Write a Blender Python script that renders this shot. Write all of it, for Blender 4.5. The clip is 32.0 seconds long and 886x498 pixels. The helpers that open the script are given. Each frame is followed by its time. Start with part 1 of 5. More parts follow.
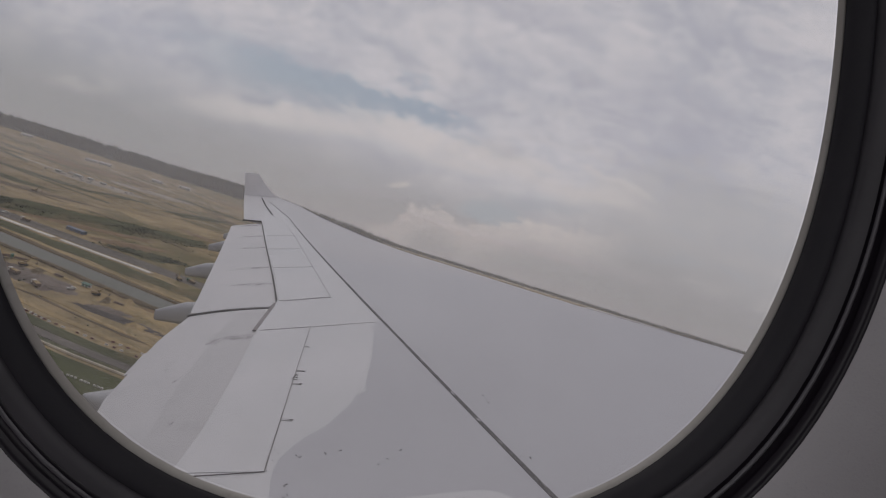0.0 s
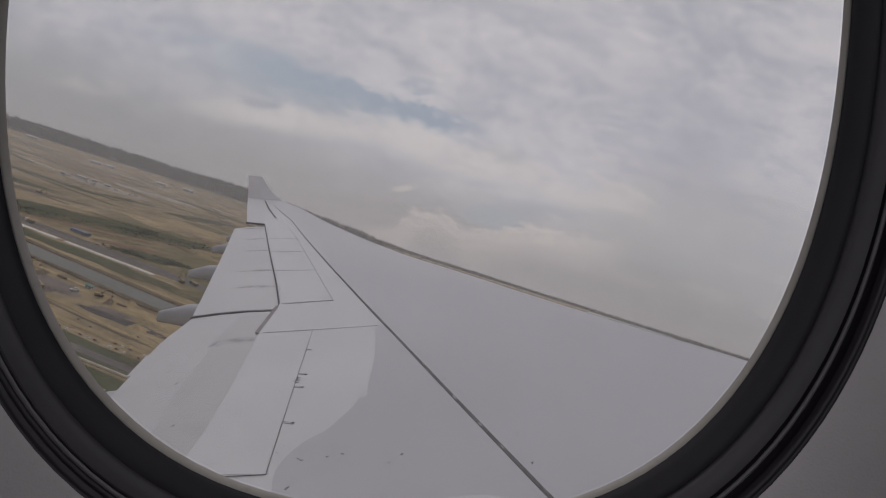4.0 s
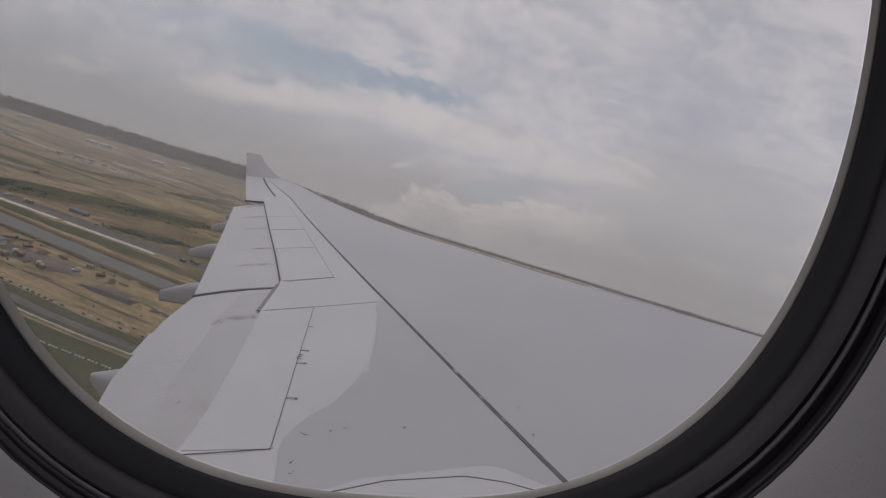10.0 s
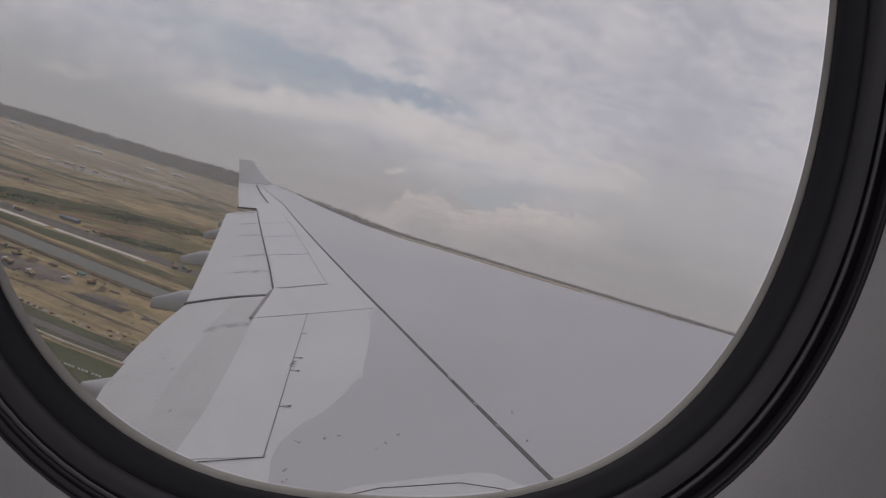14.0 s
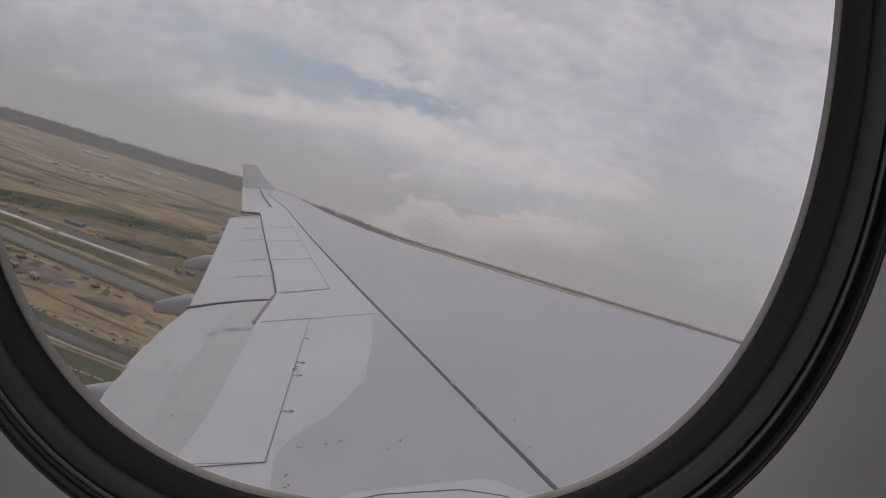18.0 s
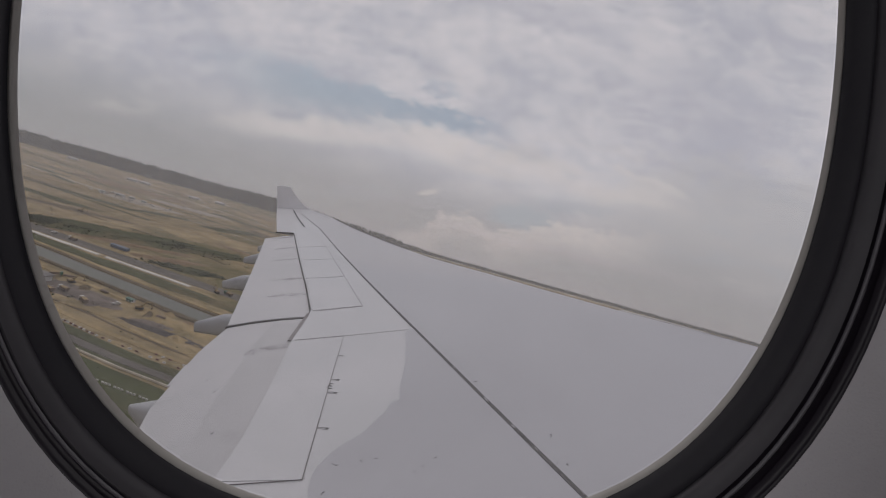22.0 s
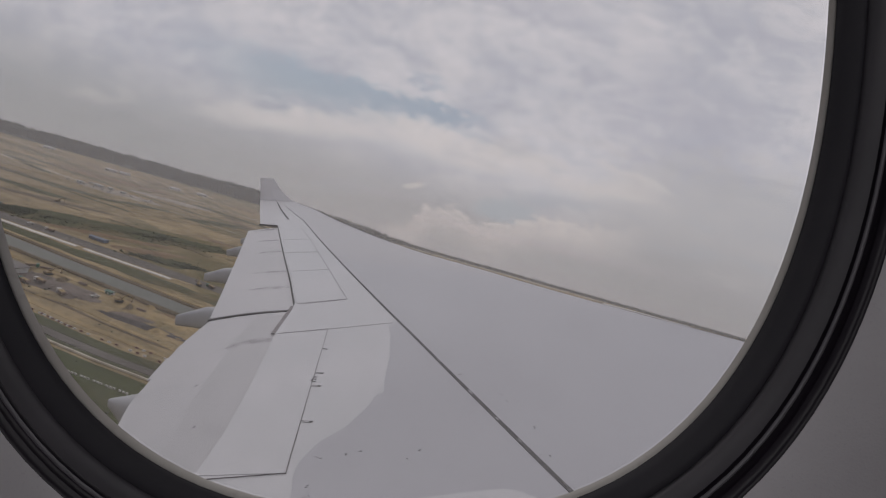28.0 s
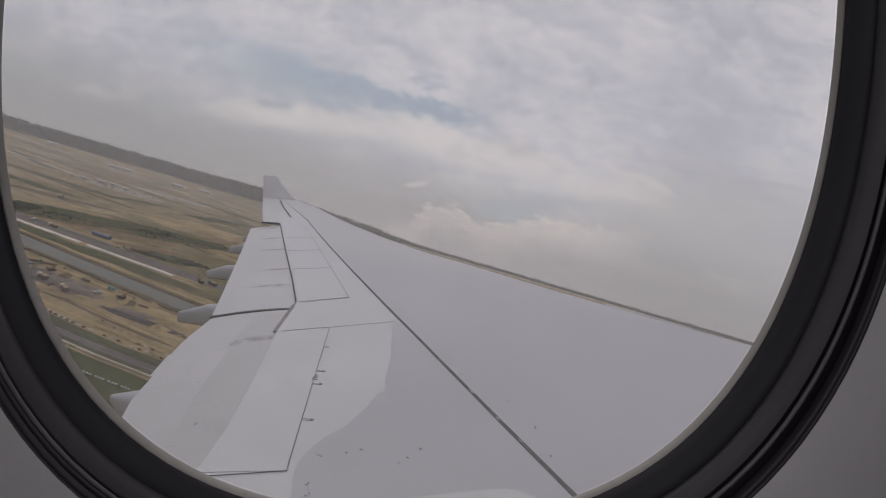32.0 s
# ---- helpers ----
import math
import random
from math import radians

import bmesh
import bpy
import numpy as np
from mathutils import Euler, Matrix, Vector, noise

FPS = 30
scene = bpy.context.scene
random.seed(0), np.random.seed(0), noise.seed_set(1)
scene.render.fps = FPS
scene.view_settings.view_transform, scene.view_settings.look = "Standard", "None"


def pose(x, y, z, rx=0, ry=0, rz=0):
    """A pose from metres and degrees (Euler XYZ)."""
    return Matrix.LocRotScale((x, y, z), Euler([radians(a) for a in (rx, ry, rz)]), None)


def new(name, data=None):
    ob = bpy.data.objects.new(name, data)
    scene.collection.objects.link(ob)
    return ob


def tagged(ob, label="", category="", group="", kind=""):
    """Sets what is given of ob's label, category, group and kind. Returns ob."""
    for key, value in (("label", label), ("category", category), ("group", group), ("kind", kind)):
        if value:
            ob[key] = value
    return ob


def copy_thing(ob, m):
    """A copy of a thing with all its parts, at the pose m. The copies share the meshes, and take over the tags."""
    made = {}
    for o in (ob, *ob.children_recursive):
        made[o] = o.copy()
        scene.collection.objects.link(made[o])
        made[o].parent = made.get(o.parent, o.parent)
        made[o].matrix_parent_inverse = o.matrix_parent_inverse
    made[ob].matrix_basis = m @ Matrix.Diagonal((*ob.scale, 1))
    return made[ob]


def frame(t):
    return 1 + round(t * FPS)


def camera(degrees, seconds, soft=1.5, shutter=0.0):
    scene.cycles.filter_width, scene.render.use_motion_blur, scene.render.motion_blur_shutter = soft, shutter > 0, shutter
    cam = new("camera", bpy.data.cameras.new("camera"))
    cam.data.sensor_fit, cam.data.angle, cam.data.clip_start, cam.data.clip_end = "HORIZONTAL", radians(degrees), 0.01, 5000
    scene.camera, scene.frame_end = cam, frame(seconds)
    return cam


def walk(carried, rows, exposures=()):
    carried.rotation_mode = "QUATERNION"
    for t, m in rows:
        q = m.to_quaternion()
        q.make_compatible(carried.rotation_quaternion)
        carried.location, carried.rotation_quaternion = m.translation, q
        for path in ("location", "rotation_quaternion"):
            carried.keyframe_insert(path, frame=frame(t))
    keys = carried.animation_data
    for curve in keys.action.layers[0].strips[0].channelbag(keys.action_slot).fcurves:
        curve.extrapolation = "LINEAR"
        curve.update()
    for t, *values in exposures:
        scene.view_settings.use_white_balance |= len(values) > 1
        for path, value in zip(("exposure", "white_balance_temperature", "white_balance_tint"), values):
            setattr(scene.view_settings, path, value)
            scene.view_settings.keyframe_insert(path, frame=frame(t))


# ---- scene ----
# A window seat over the wing of a climbing airliner.  Aircraft axes: x forward, y outboard, z up,
# origin at the passenger's eye; ATTITUDE carries them into the level world, 118 m over the ground.
HEIGHT = 118.0
ATTITUDE = (Matrix.Translation((0, 0, HEIGHT)) @ Matrix.Rotation(radians(-13.25), 4, "Y")
            @ Matrix.Rotation(radians(-4.0), 4, "X"))

cam = camera(82.0, 32.0, soft=1.1)


def held(x, y, z, yaw, pitch, roll):
    """The camera in the hand: place in the cabin, turn to the nose, up, lean."""
    return ATTITUDE @ pose(x, y, z, 0, 0, -yaw) @ pose(0, 0, 0, 90 + pitch) @ pose(0, 0, 0, 0, 0, roll)


PATH = [
    (0, 0.0172, 0.0152, -0.0112, -1.01, -0.30, 5.25),
    (0.5, 0.0137, 0.0183, -0.0121, -1.14, -0.24, 6.31),
    (1, 0.0101, 0.0214, -0.0129, -0.90, -0.20, 6.11),
    (1.5, 0.0113, 0.0200, -0.0129, -0.84, -0.10, 5.55),
    (2, 0.0125, 0.0185, -0.0129, -1.00, -0.21, 6.05),
    (2.5, 0.0133, 0.0165, -0.0127, -0.92, -0.36, 5.78),
    (4.5, 0.0139, 0.0104, -0.0119, -1.46, 0.39, 5.74),
    (5, 0.0139, 0.0091, -0.0117, -1.34, 0.67, 6.06),
    (5.5, 0.0252, -0.0059, -0.0060, -1.89, 1.35, 4.36),
    (6, 0.0132, -0.0054, -0.0123, -1.93, 2.68, 6.14),
    (6.5, 0.0157, 0.0092, -0.0134, -1.69, 2.01, 5.50),
    (7, 0.0182, 0.0239, -0.0146, -1.32, -0.31, 4.66),
    (7.5, 0.0167, 0.0299, -0.0158, -1.15, -2.70, 5.27),
    (8, 0.0152, 0.0359, -0.0171, -1.08, -3.64, 4.98),
    (8.5, 0.0148, 0.0365, -0.0163, -1.16, -3.92, 5.09),
    (9, 0.0144, 0.0372, -0.0154, -1.06, -3.55, 5.41),
    (9.5, 0.0155, 0.0312, -0.0152, -1.15, -2.97, 4.32),
    (10, 0.0166, 0.0252, -0.0150, -1.10, -2.56, 4.99),
    (10.5, 0.0165, 0.0236, -0.0145, -1.06, -1.95, 5.24),
    (11, 0.0163, 0.0219, -0.0141, -1.26, -1.25, 5.07),
    (11.5, 0.0162, 0.0205, -0.0137, -1.17, -0.68, 4.74),
    (12, 0.0161, 0.0191, -0.0133, -0.98, -0.61, 4.95),
    (12.5, 0.0157, 0.0178, -0.0127, -0.68, -0.57, 4.82),
    (13, 0.0154, 0.0165, -0.0120, -0.41, -0.57, 4.91),
    (13.5, 0.0168, 0.0156, -0.0118, -0.46, -1.05, 4.99),
    (14, 0.0182, 0.0147, -0.0117, -0.44, -1.83, 4.80),
    (14.5, 0.0177, 0.0151, -0.0104, -0.30, -1.31, 4.57),
    (16.5, 0.0187, 0.0176, -0.0121, -0.45, -0.48, 4.58),
    (17, 0.0163, 0.0162, -0.0116, -0.47, -1.66, 4.76),
    (17.5, 0.0166, 0.0149, -0.0111, -0.89, -1.70, 5.07),
    (18, 0.0169, 0.0135, -0.0105, -0.80, -1.26, 5.05),
    (18.5, 0.0165, 0.0120, -0.0095, -0.84, -0.30, 5.42),
    (19, 0.0149, 0.0115, -0.0085, -0.72, 0.33, 5.29),
    (19.5, 0.0146, 0.0100, -0.0085, -0.61, 0.30, 5.31),
    (20, 0.0146, 0.0084, -0.0085, -0.55, -0.03, 5.06),
    (20.5, 0.0190, 0.0046, -0.0073, -0.50, -0.91, 4.28),
    (21, 0.0243, -0.0001, -0.0061, -1.45, -0.82, 3.70),
    (21.5, 0.0248, 0.0050, -0.0075, -3.57, -0.21, 3.49),
    (22, 0.0250, 0.0092, -0.0090, -4.42, 0.16, 3.52),
    (22.5, 0.0240, 0.0115, -0.0116, -4.48, 0.61, 3.51),
    (23, 0.0226, 0.0136, -0.0142, -2.83, 0.14, 4.30),
    (23.5, 0.0229, 0.0125, -0.0130, -2.40, -0.10, 4.19),
    (24, 0.0231, 0.0114, -0.0118, -2.54, 0.01, 3.99),
    (24.5, 0.0229, 0.0110, -0.0112, -2.72, 0.53, 3.66),
    (25, 0.0227, 0.0106, -0.0106, -2.76, 0.39, 4.00),
    (25.5, 0.0207, 0.0105, -0.0106, -2.57, 0.28, 4.33),
    (27.5, 0.0248, 0.0116, -0.0107, -2.56, -0.21, 3.74),
    (28, 0.0238, 0.0124, -0.0099, -2.70, -0.48, 3.80),
    (28.5, 0.0245, 0.0118, -0.0094, -3.01, -0.66, 3.87),
    (29, 0.0251, 0.0112, -0.0089, -3.11, -0.45, 3.57),
    (29.5, 0.0249, 0.0111, -0.0089, -3.18, -0.26, 3.44),
    (30, 0.0247, 0.0109, -0.0089, -3.44, -0.53, 3.50),
    (30.5, 0.0243, 0.0107, -0.0090, -3.58, -1.07, 3.68),
    (31, 0.0239, 0.0105, -0.0092, -3.62, -1.02, 3.88),
    (31.5, 0.0227, 0.0105, -0.0088, -3.34, -0.85, 4.20),
    (32, 0.0216, 0.0106, -0.0083, -2.92, -0.59, 4.30),
]
walk(cam, [(t, held(*p)) for t, *p in PATH], [(0, -0.13), (8, -0.16), (12, -0.13), (14, -0.14), (17, -0.15), (19, -0.09), (22, -0.05), (30, -0.05), (32, -0.01)])

# ---------------------------------------------------------------- sky, sun


class Nodes:
    """Small helper that strings shader nodes together."""

    def __init__(self, tree):
        self.tree = tree
        tree.nodes.clear()

    def add(self, kind, operation=None, data_type=None, interpolation_type=None):
        n = self.tree.nodes.new(kind)
        if operation:
            n.operation = operation
        if data_type:
            n.data_type = data_type
        if interpolation_type:
            n.interpolation_type = interpolation_type
        return n

    def link(self, a, b):
        self.tree.links.new(a, b)

    def value(self, socket, v):
        if hasattr(v, "is_linked"):
            self.link(v, socket)
        else:
            socket.default_value = v

    def math(self, op, a, b=0.0, c=0.0):
        n = self.add("ShaderNodeMath", operation=op)
        for s, v in zip(n.inputs, (a, b, c)):
            self.value(s, v)
        return n.outputs[0]

    def smooth(self, x, lo, hi):
        n = self.add("ShaderNodeMapRange", interpolation_type="SMOOTHSTEP")
        for s, v in zip(n.inputs, (x, lo, hi, 0.0, 1.0)):
            self.value(s, v)
        return n.outputs[0]

    def mix(self, f, a, b):
        n = self.add("ShaderNodeMix", data_type="RGBA")
        self.value(n.inputs[0], f)
        for s, v in zip((n.inputs[6], n.inputs[7]), (a, b)):
            self.value(s, v if hasattr(v, "is_linked") else (*v, 1.0))
        return n.outputs[2]

    def noise(self, vector, scale, detail=4.0, rough=0.55, distortion=0.0):
        n = self.add("ShaderNodeTexNoise")
        self.value(n.inputs["Vector"], vector)
        for key, v in (("Scale", scale), ("Detail", detail), ("Roughness", rough), ("Distortion", distortion)):
            n.inputs[key].default_value = v
        return n.outputs[0]

    def combine(self, x, y, z=0.0):
        n = self.add("ShaderNodeCombineXYZ")
        for s, v in zip(n.inputs, (x, y, z)):
            self.value(s, v)
        return n.outputs[0]

    def scaled(self, vector, xyz):
        n = self.add("ShaderNodeVectorMath", operation="MULTIPLY")
        self.link(vector, n.inputs[0])
        n.inputs[1].default_value = xyz
        return n.outputs[0]


HAZE = (0.306, 0.304, 0.313)
world = bpy.data.worlds.new("hazy_sky")
world.use_nodes = True
scene.world = world


def cloudy_sky(w, w_dir):
    """The colour of the hazy, clouded sky towards a direction."""
    w_xyz = w.add("ShaderNodeSeparateXYZ")
    w.link(w_dir, w_xyz.inputs[0])
    dx, dy, dz = w_xyz.outputs
    az = w.math("MULTIPLY", w.math("ARCTAN2", dx, dy), 57.2958)
    el = w.math("MULTIPLY", w.math("ARCSINE", dz), 57.2958)
    # a tangent plane over the wing, u along it and v down, for laying out the cloud
    plane = ATTITUDE.to_3x3() @ (pose(0, 0, 0, 0, 0, 2.5) @ pose(0, 0, 0, 90) @ pose(0, 0, 0, 0, 0, 6.3)).to_3x3()

    def w_dot(axis):
        n = w.add("ShaderNodeVectorMath", operation="DOT_PRODUCT")
        w.link(w_dir, n.inputs[0])
        n.inputs[1].default_value = axis
        return n.outputs["Value"]

    ahead = w.math("MAXIMUM", w_dot(-plane.col[2]), 0.12)
    u = w.math("ADD", w.math("MULTIPLY", w.math("DIVIDE", w_dot(plane.col[0]), ahead), 9.02), 7.84)
    v = w.math("SUBTRACT", 4.41, w.math("MULTIPLY", w.math("DIVIDE", w_dot(plane.col[1]), ahead), 9.02))
    GRAIN = radians(15)
    grain_u = w.math("ADD", w.math("MULTIPLY", u, math.cos(GRAIN)), w.math("MULTIPLY", v, math.sin(GRAIN)))
    grain_v = w.math("SUBTRACT", w.math("MULTIPLY", v, math.cos(GRAIN)), w.math("MULTIPLY", u, math.sin(GRAIN)))
    deck = w.combine(grain_u, w.math("MULTIPLY", grain_v, 1.7), 3.7)
    long_deck = w.combine(w.math("MULTIPLY", grain_u, 0.55), w.math("MULTIPLY", grain_v, 1.9), 8.2)
    n_big = w.noise(deck, 0.42, 2.0, 0.5, 0.3)
    n_mid = w.noise(deck, 1.25, 7.0, 0.64, 0.35)
    n_fine = w.noise(deck, 3.6, 6.0, 0.66, 0.25)
    n_curl = w.noise(deck, 8.0, 5.0, 0.62, 0.3)
    n_streak = w.noise(long_deck, 1.5, 8.0, 0.68, 0.45)

    def patch(u0, v0, long, wide, tilt, ragged=1.0, lo=0.15, hi=1.25):
        """A soft long opening or bank in the cloud about u0, v0, tilted clockwise."""
        c, q = math.cos(radians(tilt)), math.sin(radians(tilt))
        du, dv = w.math("SUBTRACT", u, u0), w.math("SUBTRACT", v, v0)
        p = w.math("ADD", w.math("MULTIPLY", du, c), w.math("MULTIPLY", dv, q))
        r = w.math("SUBTRACT", w.math("MULTIPLY", dv, c), w.math("MULTIPLY", du, q))
        wob = w.math("ADD", w.math("MULTIPLY", w.math("SUBTRACT", n_mid, 0.5), 0.75 * ragged), w.math("MULTIPLY", w.math("SUBTRACT", n_fine, 0.5), 0.42 * ragged))
        r = w.math("ADD", r, wob)
        d = w.math("ADD", w.math("POWER", w.math("ABSOLUTE", w.math("DIVIDE", p, long)), 2.0), w.math("POWER", w.math("ABSOLUTE", w.math("DIVIDE", r, wide)), 2.0))
        return w.math("SUBTRACT", 1.0, w.smooth(d, lo, hi))

    def most(*shapes):
        f = 0.0
        for shape, k in shapes:
            f = w.math("MAXIMUM", w.math("MULTIPLY", shape, k), f)
        return f

    nishita = w.add("ShaderNodeTexSky")
    nishita.sky_type, nishita.sun_disc = "NISHITA", False
    nishita.sun_elevation, nishita.sun_rotation = radians(52), radians(-35)
    nishita.air_density, nishita.dust_density = 1.2, 3.0
    blue = w.add("ShaderNodeVectorMath", operation="SCALE")
    w.link(nishita.outputs[0], blue.inputs[0])
    blue.inputs["Scale"].default_value = 0.07
    thin = w.mix(0.78, blue.outputs[0], (0.282, 0.332, 0.418))

    # altocumulus: cells and streaks, thinner over the wing's nose, torn open towards the tip
    def line(c0, c1, c2=0.0, at=4.9):
        """v along a gentle curve over u."""
        d = w.math("SUBTRACT", u, at)
        return w.math("ADD", w.math("ADD", c0, w.math("MULTIPLY", d, c1)), w.math("MULTIPLY", w.math("MULTIPLY", d, d), c2))

    torn = w.math("ADD", w.math("MULTIPLY", w.math("SUBTRACT", n_fine, 0.5), 0.75), w.math("MULTIPLY", w.math("SUBTRACT", n_streak, 0.5), 0.55))
    upper, lower = line(0.80, 0.41, -0.012), line(1.84, 0.17)
    h = w.math("DIVIDE", w.math("ADD", w.math("SUBTRACT", v, upper), torn), w.math("SUBTRACT", lower, upper))
    rift = w.math("MULTIPLY", w.smooth(h, -0.06, 0.26), w.math("SUBTRACT", 1.0, w.smooth(h, 0.42, 1.2)))
    rift = w.math("MULTIPLY", rift, w.math("MULTIPLY", w.smooth(u, 3.0, 5.4), w.math("SUBTRACT", 1.0, w.smooth(u, 7.9, 9.2))))
    gap = most((rift, 0.95), (patch(7.66, 1.52, 0.42, 0.13, 30, 1.6), 0.45), (patch(9.0, 2.75, 1.1, 0.10, 24, 0.6), 0.35), (patch(4.3, 0.75, 1.3, 0.16, 12, 1.2), 0.4))
    soft_gap = most((patch(12.1, 2.5, 1.7, 1.15, 24, 2.2, 0.0, 1.4), 0.62), (patch(9.7, 0.45, 1.5, 0.34, 22, 1.6, 0.0, 1.4), 0.55), (patch(13.4, 0.9, 1.2, 0.30, 20, 1.8, 0.0, 1.4), 0.3),
                    (patch(10.6, 1.45, 1.1, 0.2, 28, 1.6, 0.0, 1.4), 0.3))
    bank = most((patch(5.6, 2.16, 2.3, 0.28, 9, 0.8), 0.9), (patch(7.9, 2.62, 1.9, 0.30, 20, 0.8), 1.0), (patch(9.9, 3.25, 1.7, 0.26, 18, 0.9), 0.7), (patch(11.2, 3.35, 1.0, 0.08, 28, 0.7), 0.6),
                (patch(1.9, 1.52, 0.7, 0.14, 8, 0.7), 0.4))
    cover = w.math("ADD", w.math("MULTIPLY", n_big, 0.34), w.math("ADD", w.math("MULTIPLY", n_mid, 0.42), w.math("ADD", w.math("MULTIPLY", n_fine, 0.20), w.math("MULTIPLY", n_streak, 0.18))))
    white = w.smooth(cover, 0.445, 0.69)
    cloud = w.mix(white, (0.413, 0.415, 0.470), (0.566, 0.542, 0.572))
    cloud = w.mix(w.math("MULTIPLY", soft_gap, w.math("ADD", 0.55, w.math("MULTIPLY", w.smooth(n_streak, 0.62, 0.4), 0.45))), cloud, (0.388, 0.384, 0.444))
    cloud = w.mix(gap, cloud, thin)
    cloud = w.mix(w.math("MULTIPLY", patch(12.8, 4.5, 3.0, 1.5, 14, 2.0, 0.0, 1.3), 0.8), cloud, (0.395, 0.382, 0.394))
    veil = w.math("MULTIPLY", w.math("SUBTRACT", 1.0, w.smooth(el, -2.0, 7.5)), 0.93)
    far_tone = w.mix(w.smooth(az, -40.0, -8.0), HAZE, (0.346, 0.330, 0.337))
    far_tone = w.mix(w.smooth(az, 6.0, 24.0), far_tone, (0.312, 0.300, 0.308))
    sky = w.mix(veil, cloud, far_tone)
    # pale warm streaks and bluer lanes low over the wing's nose
    low = w.math("MULTIPLY", w.math("MULTIPLY", w.smooth(el, -2.5, 3.0), w.math("SUBTRACT", 1.0, w.smooth(el, 9.0, 16.0))), w.smooth(u, 6.5, 9.0))
    n_lane = w.noise(w.combine(w.math("MULTIPLY", grain_u, 0.45), w.math("SUBTRACT", w.math("MULTIPLY", grain_v, 1.6), w.math("MULTIPLY", grain_u, 0.12)), 5.1), 1.1, 7.0, 0.62, 0.5)
    sky = w.mix(w.math("MULTIPLY", low, w.math("MULTIPLY", w.smooth(n_lane, 0.50, 0.70), 0.55)), sky, (0.520, 0.480, 0.482))
    sky = w.mix(w.math("MULTIPLY", low, w.math("MULTIPLY", w.smooth(n_lane, 0.47, 0.30), 0.40)), sky, (0.362, 0.368, 0.400))
    sky = w.mix(w.math("MULTIPLY", bank, w.math("ADD", 0.25, w.math("MULTIPLY", w.smooth(n_mid, 0.25, 0.65), 0.45))), sky, (0.582, 0.538, 0.532))
    # bluer openings behind the cumulus, and the cumulus itself, crisp on top and lost in haze below
    sky = w.mix(most((patch(8.95, 3.86, 0.66, 0.22, 10, 0.5), 0.8), (patch(9.9, 3.74, 0.9, 0.10, 10, 0.6), 0.4), (patch(6.1, 3.3, 0.7, 0.2, 5, 0.7), 0.15)), sky, (0.365, 0.380, 0.410))
    dome = w.math("SUBTRACT", 1.0, w.smooth(w.math("ABSOLUTE", w.math("SUBTRACT", u, 7.8)), 0.15, 0.72))
    low_dome = w.math("SUBTRACT", 1.0, w.smooth(w.math("ABSOLUTE", w.math("SUBTRACT", u, 9.5)), 0.1, 0.9))
    crown = w.math("SUBTRACT", w.math("SUBTRACT", w.math("ADD", 3.55, w.math("MULTIPLY", u, 0.062)), w.math("MULTIPLY", dome, 0.34)), w.math("MULTIPLY", low_dome, 0.16))
    below = w.math("ADD", w.math("SUBTRACT", v, crown), w.math("ADD", w.math("MULTIPLY", w.math("SUBTRACT", n_fine, 0.5), 0.55), w.math("MULTIPLY", w.math("SUBTRACT", n_curl, 0.5), 0.28)))
    puff = w.math("MULTIPLY", w.smooth(below, -0.02, 0.08), w.math("SUBTRACT", 1.0, w.smooth(below, 0.10, 0.85)))
    puff = w.math("MULTIPLY", puff, w.math("MULTIPLY", w.smooth(u, 6.3, 7.3), w.math("SUBTRACT", 1.0, w.smooth(u, 10.0, 11.8))))
    puff = w.math("MAXIMUM", puff, patch(7.31, 3.33, 0.22, 0.055, 4, 0.25))
    sky = w.mix(w.math("MULTIPLY", puff, w.math("ADD", 0.34, w.math("MULTIPLY", w.smooth(n_curl, 0.25, 0.75), 0.55))), sky, (0.545, 0.488, 0.476))
    return sky


w = Nodes(world.node_tree)
sky = cloudy_sky(w, w.add("ShaderNodeTexCoord").outputs["Generated"])
bg = w.add("ShaderNodeBackground")
w.link(sky, bg.inputs[0])
bg.inputs[1].default_value = 1.09
w_out = w.add("ShaderNodeOutputWorld")
w.link(bg.outputs[0], w_out.inputs[0])

sun = new("sun", bpy.data.lights.new("sun", "SUN"))
sun.data.energy, sun.data.angle, sun.data.color = 0.5, radians(25), (1.0, 0.96, 0.9)
sun.rotation_euler = (radians(38), 0, radians(215))

# unseen fill light added under the ceiling to brighten the wall round the window
cabin_fill = new("cabin_fill", bpy.data.lights.new("cabin_fill", "AREA"))
cabin_fill.data.shape, cabin_fill.data.size, cabin_fill.data.size_y = "RECTANGLE", 2.9, 4.0
cabin_fill.data.energy, cabin_fill.data.color = 42.0, (1.0, 0.98, 0.988)
cabin_fill.matrix_world = ATTITUDE @ pose(-0.6, -2.6, 1.10, 0, 0, 0)

# ---------------------------------------------------------------- materials


